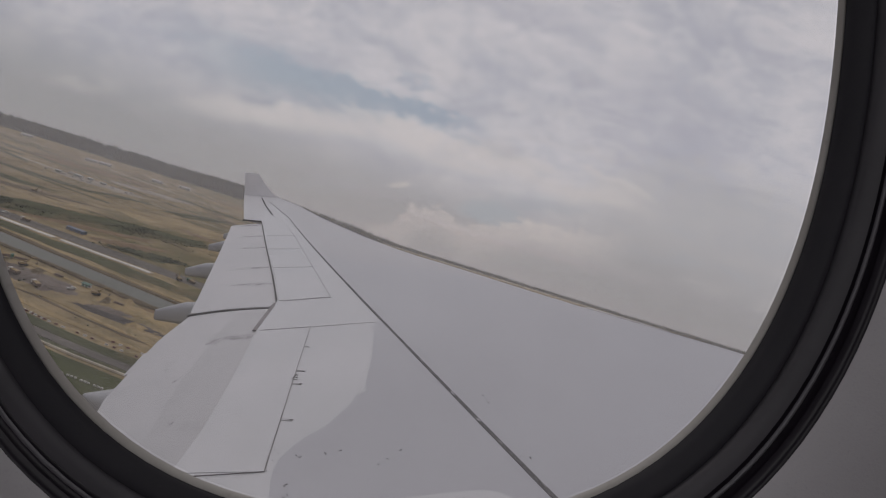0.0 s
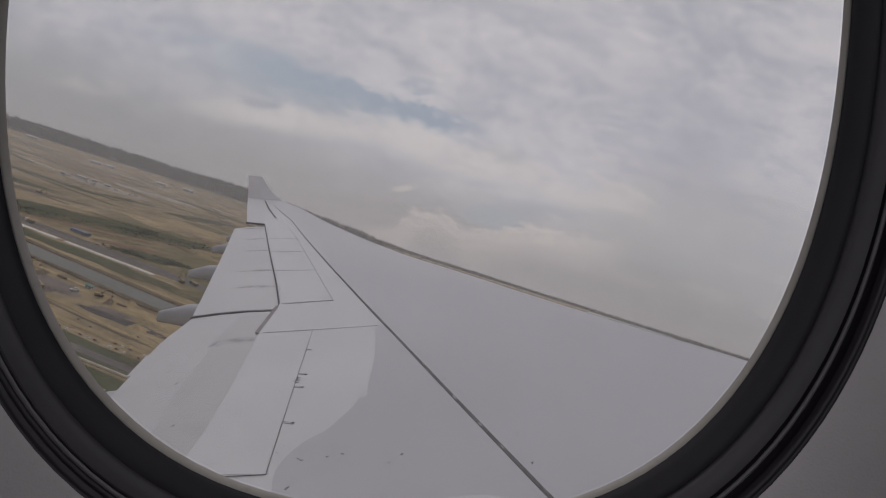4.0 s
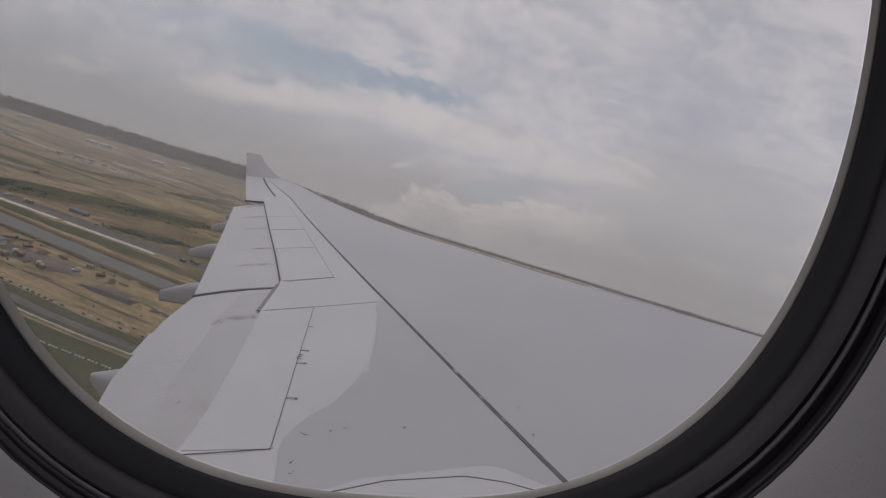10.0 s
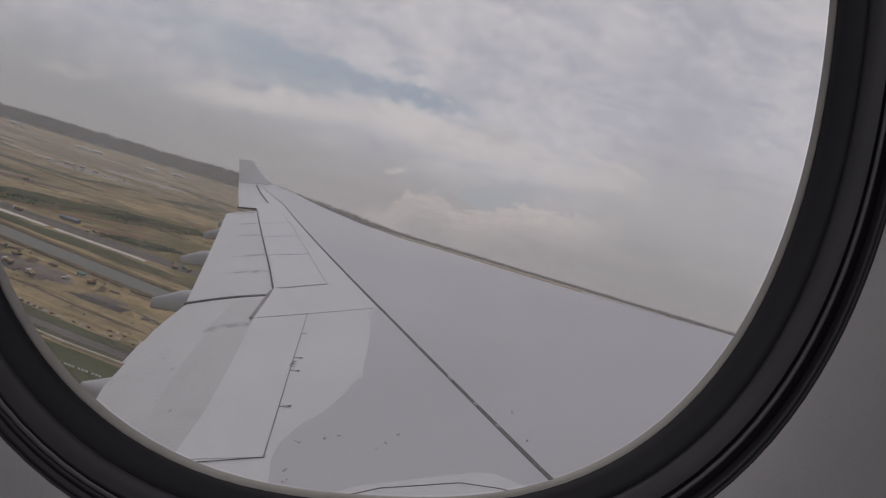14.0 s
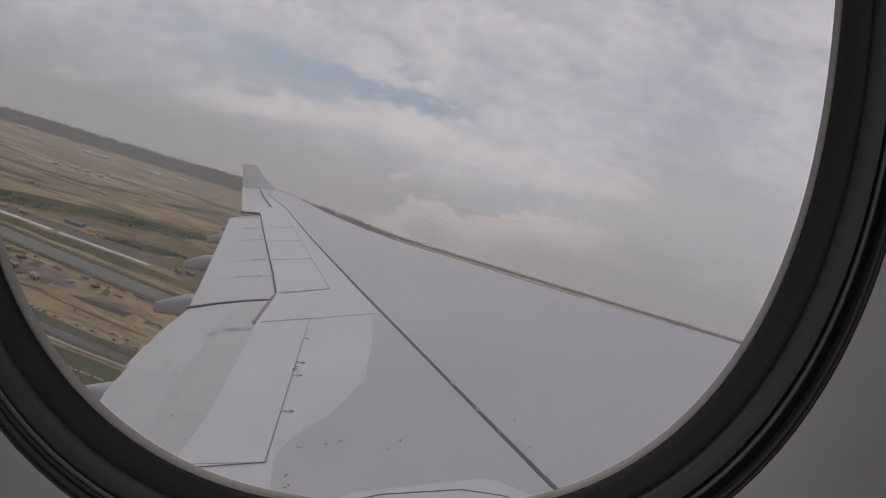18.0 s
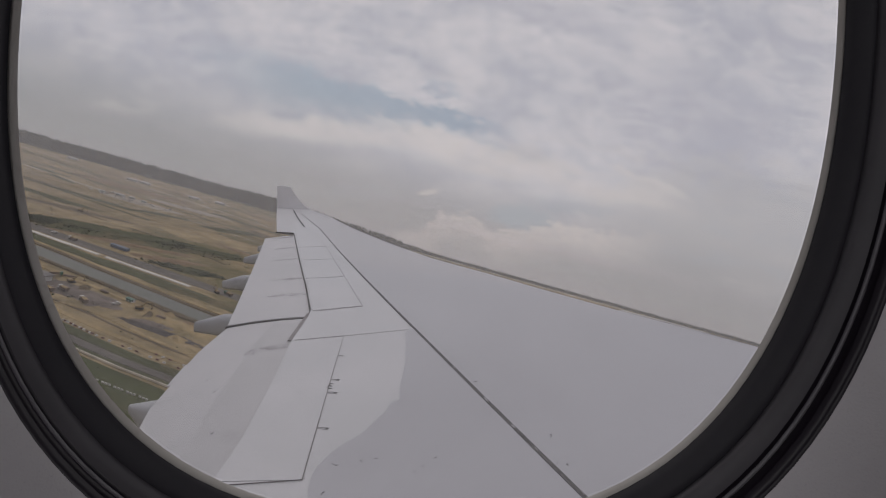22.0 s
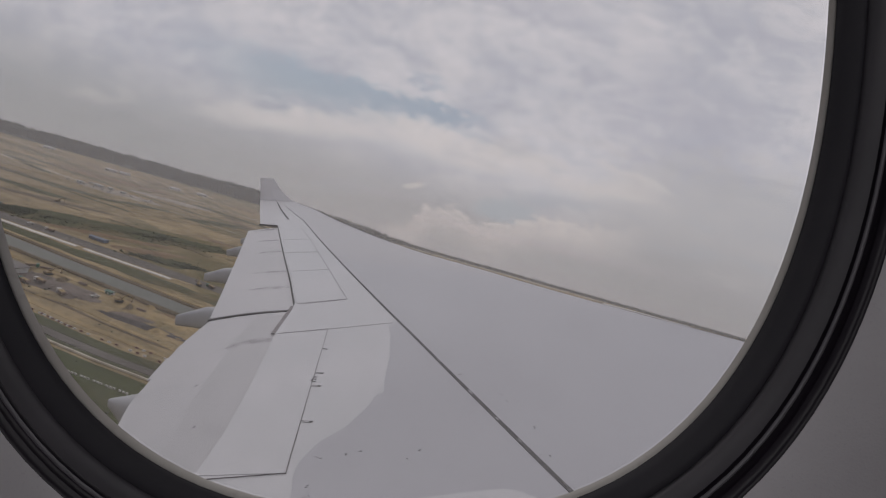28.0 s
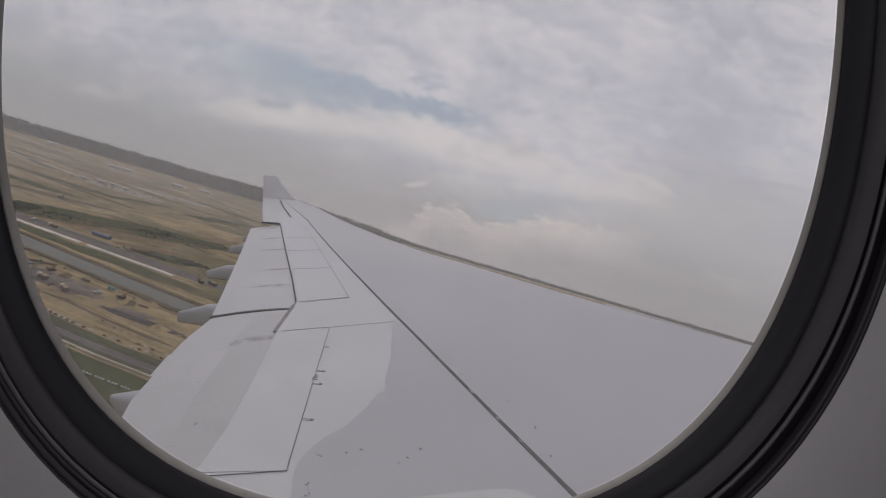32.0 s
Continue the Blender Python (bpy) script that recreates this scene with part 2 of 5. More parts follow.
def surface(name, colour, rough=0.5, metal=0.0, second=None, scale=4.0, fine=40.0, bump=0.0, speck=0.0, detail=4.0, coat=0.0, vary=0.0, gloss=0.5):
    """A paint, soil or plastic: two scales of variation between two colours, with fine relief."""
    m = bpy.data.materials.new(name)
    m.use_nodes = True
    s = Nodes(m.node_tree)
    at = s.add("ShaderNodeTexCoord").outputs["Object"]
    big = s.noise(at, scale, detail, 0.6, 0.3)
    small = s.noise(at, fine, 3.0, 0.6)
    second = second or tuple(c * 0.86 for c in colour)
    f = s.smooth(big, 0.36, 0.66)
    col = s.mix(f, colour, second)
    dark = tuple(c * (1 - speck) for c in second)
    if speck:
        col = s.mix(s.math("MULTIPLY", s.smooth(small, 0.55, 0.75), 0.8), col, dark)
    if vary:
        rnd = s.add("ShaderNodeObjectInfo").outputs["Random"]
        col = s.mix(s.math("MULTIPLY", rnd, vary), col, dark)
    b = s.add("ShaderNodeBsdfPrincipled")
    s.link(col, b.inputs["Base Color"])
    b.inputs["Metallic"].default_value = metal
    b.inputs["Specular IOR Level"].default_value = gloss
    s.value(b.inputs["Roughness"], s.math("ADD", rough - 0.06, s.math("MULTIPLY", small, 0.12)))
    b.inputs["Coat Weight"].default_value = coat
    if bump:
        h = s.add("ShaderNodeBump")
        h.inputs["Strength"].default_value = bump
        h.inputs["Distance"].default_value = 1.0 / fine
        s.link(s.math("ADD", small, big), h.inputs["Height"])
        s.link(h.outputs[0], b.inputs["Normal"])
    out = s.add("ShaderNodeOutputMaterial")
    s.link(b.outputs[0], out.inputs[0])
    return m


WHITE_PAINT = surface("wing_white_paint", (0.545, 0.535, 0.55), 0.36, second=(0.502, 0.498, 0.512), scale=0.9, fine=7.0, speck=0.07, coat=0.12)
GREY_PAINT = surface("wing_grey_coating", (0.410, 0.405, 0.430), 0.31, second=(0.384, 0.379, 0.403), scale=0.4, fine=0.9, speck=0.03)
HALF_SHEEN_PAINT = surface("wing_half_sheen_coating", (0.447, 0.436, 0.456), 0.35, second=(0.428, 0.416, 0.434), scale=0.35, fine=0.9, speck=0.03)
WINGLET_PAINT = surface("winglet_paint", (0.585, 0.575, 0.59), 0.4, second=(0.54, 0.53, 0.545), scale=0.9, fine=7.0, speck=0.05)
SLAT_SHEEN_PAINT = surface("slat_sheen_paint", (0.455, 0.447, 0.464), 0.34, second=(0.45, 0.437, 0.45), scale=0.4, fine=1.5, speck=0.03)
FLAP_PAINT = surface("flap_paint", (0.525, 0.512, 0.526), 0.45, second=(0.482, 0.475, 0.49), scale=0.6, fine=4.0, speck=0.07)
SHADE_BAND_PAINT = surface("flap_shade_band", (0.480, 0.469, 0.482), 0.5, second=(0.450, 0.441, 0.453), scale=0.7, fine=4.0, speck=0.06)
SEAL_AND_SLOT_DARK = surface("dark_seal_and_slot_shade", (0.05, 0.047, 0.05), 0.7, second=(0.085, 0.08, 0.082), scale=5.0, fine=30.0, speck=0.3)
SLOT_SHADE_GREY = surface("grey_slot_shade", (0.19, 0.172, 0.175), 0.7, second=(0.25, 0.23, 0.235), scale=5.0, fine=30.0, speck=0.2)
SEAM = surface("seam_filler", (0.12, 0.11, 0.11), 0.7, second=(0.20, 0.19, 0.19), scale=6.0)
HAIRLINE = surface("hairline_gap", (0.24, 0.23, 0.235), 0.7, second=(0.34, 0.33, 0.335), scale=4.0)
FAINT_GAP = surface("filled_gap", (0.46, 0.45, 0.46), 0.5, second=(0.50, 0.49, 0.50), scale=4.0)
SCUFF = surface("pale_scuff", (0.30, 0.29, 0.30), 0.7, second=(0.38, 0.37, 0.385), scale=4.0)
GRIME_LINE = surface("grime_line", (0.455, 0.44, 0.45), 0.7, second=(0.51, 0.495, 0.508), scale=3.0, fine=20.0, speck=0.1)
FAIRING_PAINT = surface("fairing_paint", (0.375, 0.378, 0.392), 0.45, second=(0.315, 0.32, 0.338), scale=1.4, fine=7.0, speck=0.1)
METAL = surface("bare_metal", (0.45, 0.44, 0.43), 0.35, 0.9, scale=8.0)
GASKET = surface("black_window_gasket", (0.020, 0.0185, 0.0235), 0.6, second=(0.023, 0.021, 0.026), scale=30.0, fine=700.0, bump=0.06, gloss=0.2)
TRIM = surface("dark_grey_trim", (0.050, 0.046, 0.053), 0.55, second=(0.044, 0.041, 0.047), scale=30.0, fine=900.0, bump=0.05, gloss=0.3)
BEAD = surface("grey_bead", (0.085, 0.08, 0.09), 0.5, second=(0.075, 0.07, 0.08), scale=30.0, fine=900.0)
BLACK_TRIM = surface("black_trim", (0.011, 0.008, 0.013), 0.45, scale=30.0, fine=900.0, gloss=0.3)
CREAM = surface("cream_retainer", (0.345, 0.325, 0.305), 0.5, second=(0.30, 0.28, 0.26), scale=25.0, fine=200.0, speck=0.06)
WALL_PLASTIC = surface("cabin_wall_plastic", (0.36, 0.342, 0.356), 0.6, second=(0.335, 0.318, 0.33), scale=18.0, fine=1200.0, bump=0.15, speck=0.07)
CABIN_DARK = surface("cabin_lining", (0.28, 0.27, 0.285), 0.8, scale=3.0)


def film(name, colour, strength):
    """Grime that thins out towards the edges of its patch, broken up by noise."""
    m = bpy.data.materials.new(name)
    m.use_nodes = True
    s = Nodes(m.node_tree)
    tex = s.add("ShaderNodeTexCoord")
    sep = s.add("ShaderNodeSeparateXYZ")
    s.link(tex.outputs["Generated"], sep.inputs[0])
    u = s.math("MULTIPLY", s.math("SUBTRACT", sep.outputs[0], 0.5), 2.0)
    v = s.math("MULTIPLY", s.math("SUBTRACT", sep.outputs[1], 0.5), 2.0)
    r = s.math("ADD", s.math("MULTIPLY", u, u), s.math("MULTIPLY", v, v))
    inner = s.math("SUBTRACT", 1.0, s.smooth(r, 0.05, 1.0))
    ragged = s.smooth(s.noise(tex.outputs["Object"], 7.0, 6.0, 0.65, 0.6), 0.35, 0.62)
    paint = s.add("ShaderNodeBsdfPrincipled")
    paint.inputs["Base Color"].default_value = (*colour, 1)
    paint.inputs["Roughness"].default_value = 0.75
    both = s.add("ShaderNodeMixShader")
    s.link(s.math("MULTIPLY", s.math("MULTIPLY", inner, ragged), strength), both.inputs[0])
    s.link(s.add("ShaderNodeBsdfTransparent").outputs[0], both.inputs[1])
    s.link(paint.outputs[0], both.inputs[2])
    s.link(both.outputs[0], s.add("ShaderNodeOutputMaterial").inputs[0])
    return m


FILM_PALE = film("pale_grime_film", (0.36, 0.34, 0.35), 0.42)
FILM_DARK = film("dark_grime_film", (0.28, 0.26, 0.26), 0.42)


def pane_material():
    """Acrylic with fine scratches, dust and an even film painted in for haze."""
    m = bpy.data.materials.new("acrylic_pane")
    m.use_nodes = True
    s = Nodes(m.node_tree)
    at = s.add("ShaderNodeTexCoord").outputs["Object"]
    dust = s.smooth(s.noise(at, 45.0, 6.0, 0.7, 0.4), 0.45, 0.8)
    specks = s.smooth(s.noise(at, 420.0, 2.0, 0.5), 0.70, 0.80)
    clear = s.add("ShaderNodeBsdfTransparent")
    clear.inputs[0].default_value = (0.985, 0.985, 0.985, 1)
    film = s.add("ShaderNodeBsdfTranslucent")
    film.inputs[0].default_value = (0.75, 0.72, 0.70, 1)
    # the constant share greys the view like haze; dust and specks add to it
    amount = s.math("ADD", 0.06, s.math("ADD", s.math("MULTIPLY", dust, 0.035), s.math("MULTIPLY", specks, 0.03)))
    first = s.add("ShaderNodeMixShader")
    s.link(amount, first.inputs[0])
    s.link(clear.outputs[0], first.inputs[1])
    s.link(film.outputs[0], first.inputs[2])
    gloss = s.add("ShaderNodeBsdfGlossy")
    gloss.inputs["Roughness"].default_value = 0.04
    second = s.add("ShaderNodeMixShader")
    second.inputs[0].default_value = 0.004
    s.link(first.outputs[0], second.inputs[1])
    s.link(gloss.outputs[0], second.inputs[2])
    out = s.add("ShaderNodeOutputMaterial")
    s.link(second.outputs[0], out.inputs[0])
    return m


PANE = pane_material()

# ---------------------------------------------------------------- building helpers


def part(name, bm, material, parent=None, label="", smooth=False, matrix=None):
    """Links a bmesh as one mesh object under a thing or a part."""
    me = bpy.data.meshes.new(name)
    bmesh.ops.recalc_face_normals(bm, faces=bm.faces)
    bm.to_mesh(me)
    bm.free()
    me.materials.append(material)
    if smooth:
        me.polygons.foreach_set("use_smooth", [True] * len(me.polygons))
    ob = new(name, me)
    if parent:
        ob.parent = parent
    if matrix is not None:
        ob.matrix_basis = matrix
    if label:
        ob["label"] = label
    return ob


def thing(name, matrix, label, category, group="", kind=""):
    return tagged(place(new(name), matrix), label, category, group, kind)


def place(ob, matrix):
    ob.matrix_basis = matrix
    return ob


def box(bm, x0, x1, y0, y1, z0, z1, bevel=0.0):
    made = bmesh.ops.create_cube(bm, size=1.0)["verts"]
    bmesh.ops.transform(bm, verts=made, matrix=Matrix.Translation(((x0 + x1) / 2, (y0 + y1) / 2, (z0 + z1) / 2))
                        @ Matrix.Diagonal((x1 - x0, y1 - y0, z1 - z0, 1)))
    if bevel:
        edges = list({e for v in made for e in v.link_edges})
        bmesh.ops.bevel(bm, geom=edges, offset=bevel, segments=2, affect="EDGES")
    return bm


def tube(bm, a, b, r0, r1, sides=10):
    a, b = Vector(a), Vector(b)
    turn = (b - a).to_track_quat("Z", "Y").to_matrix().to_4x4()
    bmesh.ops.create_cone(bm, cap_ends=True, segments=sides, radius1=r0, radius2=r1, depth=(b - a).length,
                          matrix=Matrix.Translation((a + b) / 2) @ turn)
    return bm


def along(points, y):
    """x on a line of (x, y) points at y."""
    return float(np.interp(y, [p[1] for p in points], [p[0] for p in points]))


def loft(bm, rows, closed=False, caps=False):
    """A skin over rows of points of equal number."""
    grid = [[bm.verts.new(p) for p in row] for row in rows]
    n = len(grid[0])
    for r0, r1 in zip(grid, grid[1:]):
        for i in range(n if closed else n - 1):
            j = (i + 1) % n
            bm.faces.new((r0[i], r0[j], r1[j], r1[i]))
    if caps:
        bm.faces.new(grid[0][::-1])
        bm.faces.new(grid[-1])
    return bm


# ---------------------------------------------------------------- the wing
def wing_z(y):
    return -1.74 + 0.087 * y + 1.155 * (max(y, 0.0) / 26.5) ** 2.2


LEADING = [(8.2, 1.2), (6.18, 4.0), (3.90, 7.15), (3.01, 8.32), (2.32, 9.18), (1.47, 10.35), (0.35, 11.93), (-1.15, 13.8),
           (-2.63, 16.05), (-5.23, 20.36), (-7.28, 23.97), (-9.15, 26.5)]
COVE = [(-1.35, 1.2), (-1.50, 2.95), (-1.57, 3.43), (-1.77, 4.33), (-2.16, 5.9), (-2.43, 7.37), (-3.16, 9.21), (-4.55, 12.56),
        (-6.74, 17.86), (-6.80, 17.9)]
AILERON_TRAIL = [(-7.40, 17.9), (-9.16, 22.0), (-11.06, 26.5)]
BLACK_LINE = [(0.863, 2.87), (0.697, 3.25), (-0.55, 6.2), (-1.755, 9.0), (-3.125, 12.16), (-5.01, 16.47), (-6.35, 19.51), (-10.1, 26.5)]

wing = thing("aircraft_wing", ATTITUDE, "white and grey airliner wing with lowered flaps and an upturned winglet", "wing")


def skin(name, y0, y1, trail, lead, material, label="", step=0.4, nose=True):
    """A closed length of wing from y0 to y1: flat top, rounded nose, tapering underside."""
    rows, n = [], max(2, int(round((y1 - y0) / step)) + 1)
    for y in np.linspace(y0, y1, n):
        xt, xl, z = along(trail, y), along(lead, y), wing_z(y)
        c = along(LEADING, y) - along(COVE + AILERON_TRAIL[1:], y)
        r = 0.022 * c
        row = [(xt + (xl - xt) * f, y, z) for f in (0, 0.25, 0.5, 0.75)]
        if nose:
            row += [(xl - r * 1.5 + r * 1.5 * math.sin(a), y, z - r + r * math.cos(a)) for a in np.linspace(0, math.pi, 9)]
            under = 0.085 * c
            row += [(xt + (xl - xt) * f, y, z - u * under - 0.02) for f, u in ((0.75, 0.9), (0.5, 1.0), (0.25, 0.6), (0, 0.08))]
        else:
            row += [(xl, y, z), (xl, y, z - 0.05), (xt, y, z - 0.05)]
        rows.append(row)
    return part(name, loft(bmesh.new(), rows, closed=True, caps=True), material, wing, label)


skin("wing_box", 0.3, 17.88, COVE, LEADING, WHITE_PAINT)
skin("outer_wing", 17.88, 26.5, AILERON_TRAIL, LEADING, WHITE_PAINT)


def plate(name, a, b, y0, y1, material, lift=0.004, label="", n=8, thick=0.01, parent=None):
    """A thin sheet lying on the wing between two lines of (x, y) points."""
    rows = []
    for f in np.linspace(0, 1, n):
        ya, yb = y0[0] + (y1[0] - y0[0]) * f, y0[1] + (y1[1] - y0[1]) * f
        pa, pb = (along(a, ya), ya), (along(b, yb), yb)
        top = [Vector((pa[0] + (pb[0] - pa[0]) * g, ya + (yb - ya) * g, 0)) for g in (0, 0.5, 1)]
        row = [(p.x, p.y, wing_z(p.y) + lift) for p in top]
        row += [(p.x, p.y, wing_z(p.y) + lift - thick) for p in top[::-1]]
        rows.append(row)
    return part(name, loft(bmesh.new(), rows, closed=True, caps=True), material, parent or wing, label)


def ribbon(name, pts, width, material, lift=0.008, label="", parent=None, taper=1.0):
    """A narrow strip of sealant or a gap along a line of (x, y) points on the wing."""
    fine = []
    for (xa, ya), (xb, yb) in zip(pts, pts[1:]):
        k = max(1, int(math.hypot(xb - xa, yb - ya) / 0.5))
        fine += [(xa + (xb - xa) * i / k, ya + (yb - ya) * i / k) for i in range(k)]
    fine.append(pts[-1])
    rows = []
    for i, (x, y) in enumerate(fine):
        xa, ya = fine[max(i - 1, 0)]
        xb, yb = fine[min(i + 1, len(fine) - 1)]
        d = Vector((xb - xa, yb - ya)).normalized()
        wide = width * (1 + (taper - 1) * i / (len(fine) - 1)) / 2
        l, r = (x - d.y * wide, y + d.x * wide), (x + d.y * wide, y - d.x * wide)
        rows.append([(*l, wing_z(l[1]) + lift), (*r, wing_z(r[1]) + lift), (*r, wing_z(r[1]) + lift - 0.006), (*l, wing_z(l[1]) + lift - 0.006)])
    return part(name, loft(bmesh.new(), rows, closed=True, caps=True), material, parent or wing, label)


# grey coating: ahead of the black line out to the nose, and a lobe behind it near the root
INSET = [(x - 0.16 - 0.028 * max(0.0, 26.5 - y), y) for x, y in LEADING]
NOSE_LINE = [(x - 0.10, y) for x, y in LEADING]
for y0, y1 in ((2.4, 6.6), (6.6, 10.9), (10.9, 15.4), (15.42, 20.2), (20.22, 26.2)):
    plate("slat", INSET, NOSE_LINE, (y0, y0), (y1, y1), SLAT_SHEEN_PAINT if y0 > 10 else GREY_PAINT, 0.0053, n=8, thick=0.012)
ribbon("slat_gap", [(along(LEADING, y) - 0.06, y) for y in (26.2, 24.0, 21.0, 18.0, 15.5)], 0.05, SEAM, 0.004)
plate("grey_coating", BLACK_LINE, INSET, (3.26, 3.26), (11.9, 11.1), GREY_PAINT, 0.005, "matt grey coating ahead of the black seal", n=24, thick=0.006)
# paler steps outboard: the sky's reflection on the wing, put into the coat colour
plate("grey_coating", BLACK_LINE, INSET, (11.9, 11.1), (13.0, 11.9), HALF_SHEEN_PAINT, 0.005, "grey coating paled as a first step of sky sheen", n=6, thick=0.006)
plate("grey_coating", BLACK_LINE, INSET, (13.0, 11.9), (26.3, 26.3), SLAT_SHEEN_PAINT, 0.005, "grey coating of the outer wing, paled for sky reflection", n=34, thick=0.006)
LOBE = [(-0.82, 2.62), (-0.90, 2.93), (-0.94, 3.04), (-0.95, 3.23), (-0.90, 3.48), (-0.78, 3.72), (-0.68, 4.18), (-0.69, 4.36), (-0.61, 4.40), (-0.65, 4.59), (-0.72, 5.38), (-0.84, 6.21), (-0.92, 6.6), (-0.82, 6.95)]
LOBE_FRONT = BLACK_LINE
plate("grey_coating", LOBE, LOBE_FRONT, (2.60, 2.60), (6.95, 6.95), GREY_PAINT, 0.005, "matt grey coating with a rounded edge", n=44, thick=0.006)
plate("grey_coating", LOBE_FRONT, INSET, (2.2, 2.2), (3.26, 3.26), GREY_PAINT, 0.005, n=8, thick=0.006)
ribbon("seal_strip", BLACK_LINE[:-1] + [(-9.0, 24.6)], 0.036, SEAL_AND_SLOT_DARK, 0.009, "black sealant strip along the wing", taper=0.5)

# outboard spoilers, with hairline gaps
HINGE = [(-1.80, 7.93), (-2.90, 10.69), (-4.44, 14.48), (-5.73, 17.39)]
COVE_IN = [(x + 0.02, y) for x, y in COVE]
for (a0, a1), (b0, b1) in (((7.42, 9.92), (7.96, 10.42)), ((9.96, 12.2), (10.46, 12.7)), ((12.24, 14.38), (12.74, 14.96)), ((14.42, 17.4), (15.0, 17.3))):
    plate("spoiler", COVE_IN, HINGE, (a0, b0), (a1, b1), WHITE_PAINT, 0.008, n=7, thick=0.014)
ribbon("hinge_gap", HINGE, 0.013, HAIRLINE, 0.0095)
for p, q in (((-2.36, 7.40), (-1.80, 7.94)), ((-3.45, 9.94), (-2.80, 10.44)), ((-4.40, 12.22), (-3.75, 12.72)), ((-5.27, 14.40), (-4.62, 14.98))):
    ribbon("panel_gap", [p, q], 0.0045, SCUFF, 0.0095)
# inboard spoiler
IN_HINGE = [(-0.99, 3.04), (-1.27, 4.45), (-1.62, 6.23)]
plate("spoiler", COVE_IN, IN_HINGE, (2.95, 3.06), (5.86, 6.2), WHITE_PAINT, 0.004, n=10, thick=0.014)
ribbon("hinge_gap", [(-0.985, 3.055), (-1.27, 4.45), (-1.63, 6.26)], 0.0042, SEAM, 0.007)
ribbon("panel_gap", [(-1.471, 2.899), (-0.985, 3.055)], 0.0034, SEAM, 0.0085)
ribbon("panel_gap", [(-2.12, 5.90), (-1.62, 6.24)], 0.0032, HAIRLINE, 0.0095)
ribbon("panel_gap", [(-1.62, 6.24), (-0.9, 6.75)], 0.003, FAINT_GAP, 0.0085)
# hinge fittings along the inboard spoiler: slim loops with dark tips, and a three-pronged lug between two of them
for y, reach in ((5.48, 0.055), (4.755, 0.075), (4.44, 0.080), (3.75, 0.085)):
    x, z = along(IN_HINGE, y), wing_z(y)
    bm = bmesh.new()
    for dy in (-0.014, 0.014):
        box(bm, x, x + reach, y + 0.10 * reach + dy - 0.0011, y + 0.10 * reach + dy + 0.0011, z + 0.001, z + 0.0045)
    box(bm, x + reach - 0.004, x + reach + 0.003, y + 0.10 * reach - 0.015, y + 0.10 * reach + 0.015, z + 0.001, z + 0.0048)
    part("hinge_fitting", bm, SCUFF if y > 5 else SEAM, wing)
    if y < 5:
        bm = box(bmesh.new(), x + reach - 0.020, x + reach + 0.006, y + 0.10 * reach + 0.004, y + 0.10 * reach + 0.019, z + 0.001, z + 0.0055)
        part("hinge_tip", bm, SEAL_AND_SLOT_DARK, wing)
bm = bmesh.new()
for y in (4.545, 4.60, 4.655):
    x = along(IN_HINGE, y)
    box(bm, x - 0.004, x + 0.034, y - 0.0038, y + 0.0038, wing_z(y) + 0.001, wing_z(y) + 0.005)
box(bm, -1.306, -1.299, 4.545, 4.655, wing_z(4.6) + 0.001, wing_z(4.6) + 0.0052)
part("hinge_lug", bm, SEAL_AND_SLOT_DARK, wing, "dark three-pronged hinge lug")

# flaps, let down behind the cove
FLAP_Z = [(1.5, -0.30), (4.4, -0.30), (7.1, -0.245), (17.5, -0.22)]


def flap(name, y0, y1, trail, front_gap, label, sink=0.035):
    rows = []
    for y in np.linspace(y0, y1, 14):
        xf, xb = along(COVE, y) + front_gap, along(trail, y)
        drop = float(np.interp(y, [p[0] for p in FLAP_Z], [p[1] for p in FLAP_Z]))
        row = []
        for f in (0, 0.15, 0.4, 0.7, 1.0):
            row.append((xf + (xb - xf) * f, y, wing_z(y) - sink + (drop + sink) * (0.55 * f + 0.45 * f * f)))
        row += [(p[0], y, p[2] - 0.02 - 0.22 * (1 - f) ** 0.7) for p, f in zip(row[::-1], (1.0, 0.7, 0.4, 0.15, 0))]
        rows.append(row)
    return part(name, loft(bmesh.new(), rows, closed=True, caps=True), FLAP_PAINT, wing, label)


OUT_TRAIL = [(-3.57, 7.1), (-7.65, 17.5)]
IN_TRAIL = [(-2.00, 1.2), (-2.53, 3.6), (-2.90, 4.4), (-3.18, 5.4), (-3.40, 6.2), (-3.55, 7.1)]
outer_flap = flap("outboard_flap", 7.2, 17.45, OUT_TRAIL, 0.12, "white outboard flap set for take-off")
inner_flap = flap("inboard_flap", 1.4, 7.08, IN_TRAIL, 0.10, "white inboard flap set for take-off", 0.014)


def cove_strip(y0, y1, offset, width, drop, material=SEAL_AND_SLOT_DARK):
    """Dark strip painted for the shade in the slot between fixed wing and flap."""
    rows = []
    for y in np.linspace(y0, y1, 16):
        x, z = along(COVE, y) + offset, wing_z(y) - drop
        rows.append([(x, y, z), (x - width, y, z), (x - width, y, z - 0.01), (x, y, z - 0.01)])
    return part("flap_slot", loft(bmesh.new(), rows, closed=True, caps=True), material, wing, "dark strip painted for the shaded slot ahead of the flap")


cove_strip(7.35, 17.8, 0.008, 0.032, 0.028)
cove_strip(5.92, 7.3, 0.05, 0.105, 0.004, SLOT_SHADE_GREY)
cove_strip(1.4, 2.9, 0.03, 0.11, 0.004)
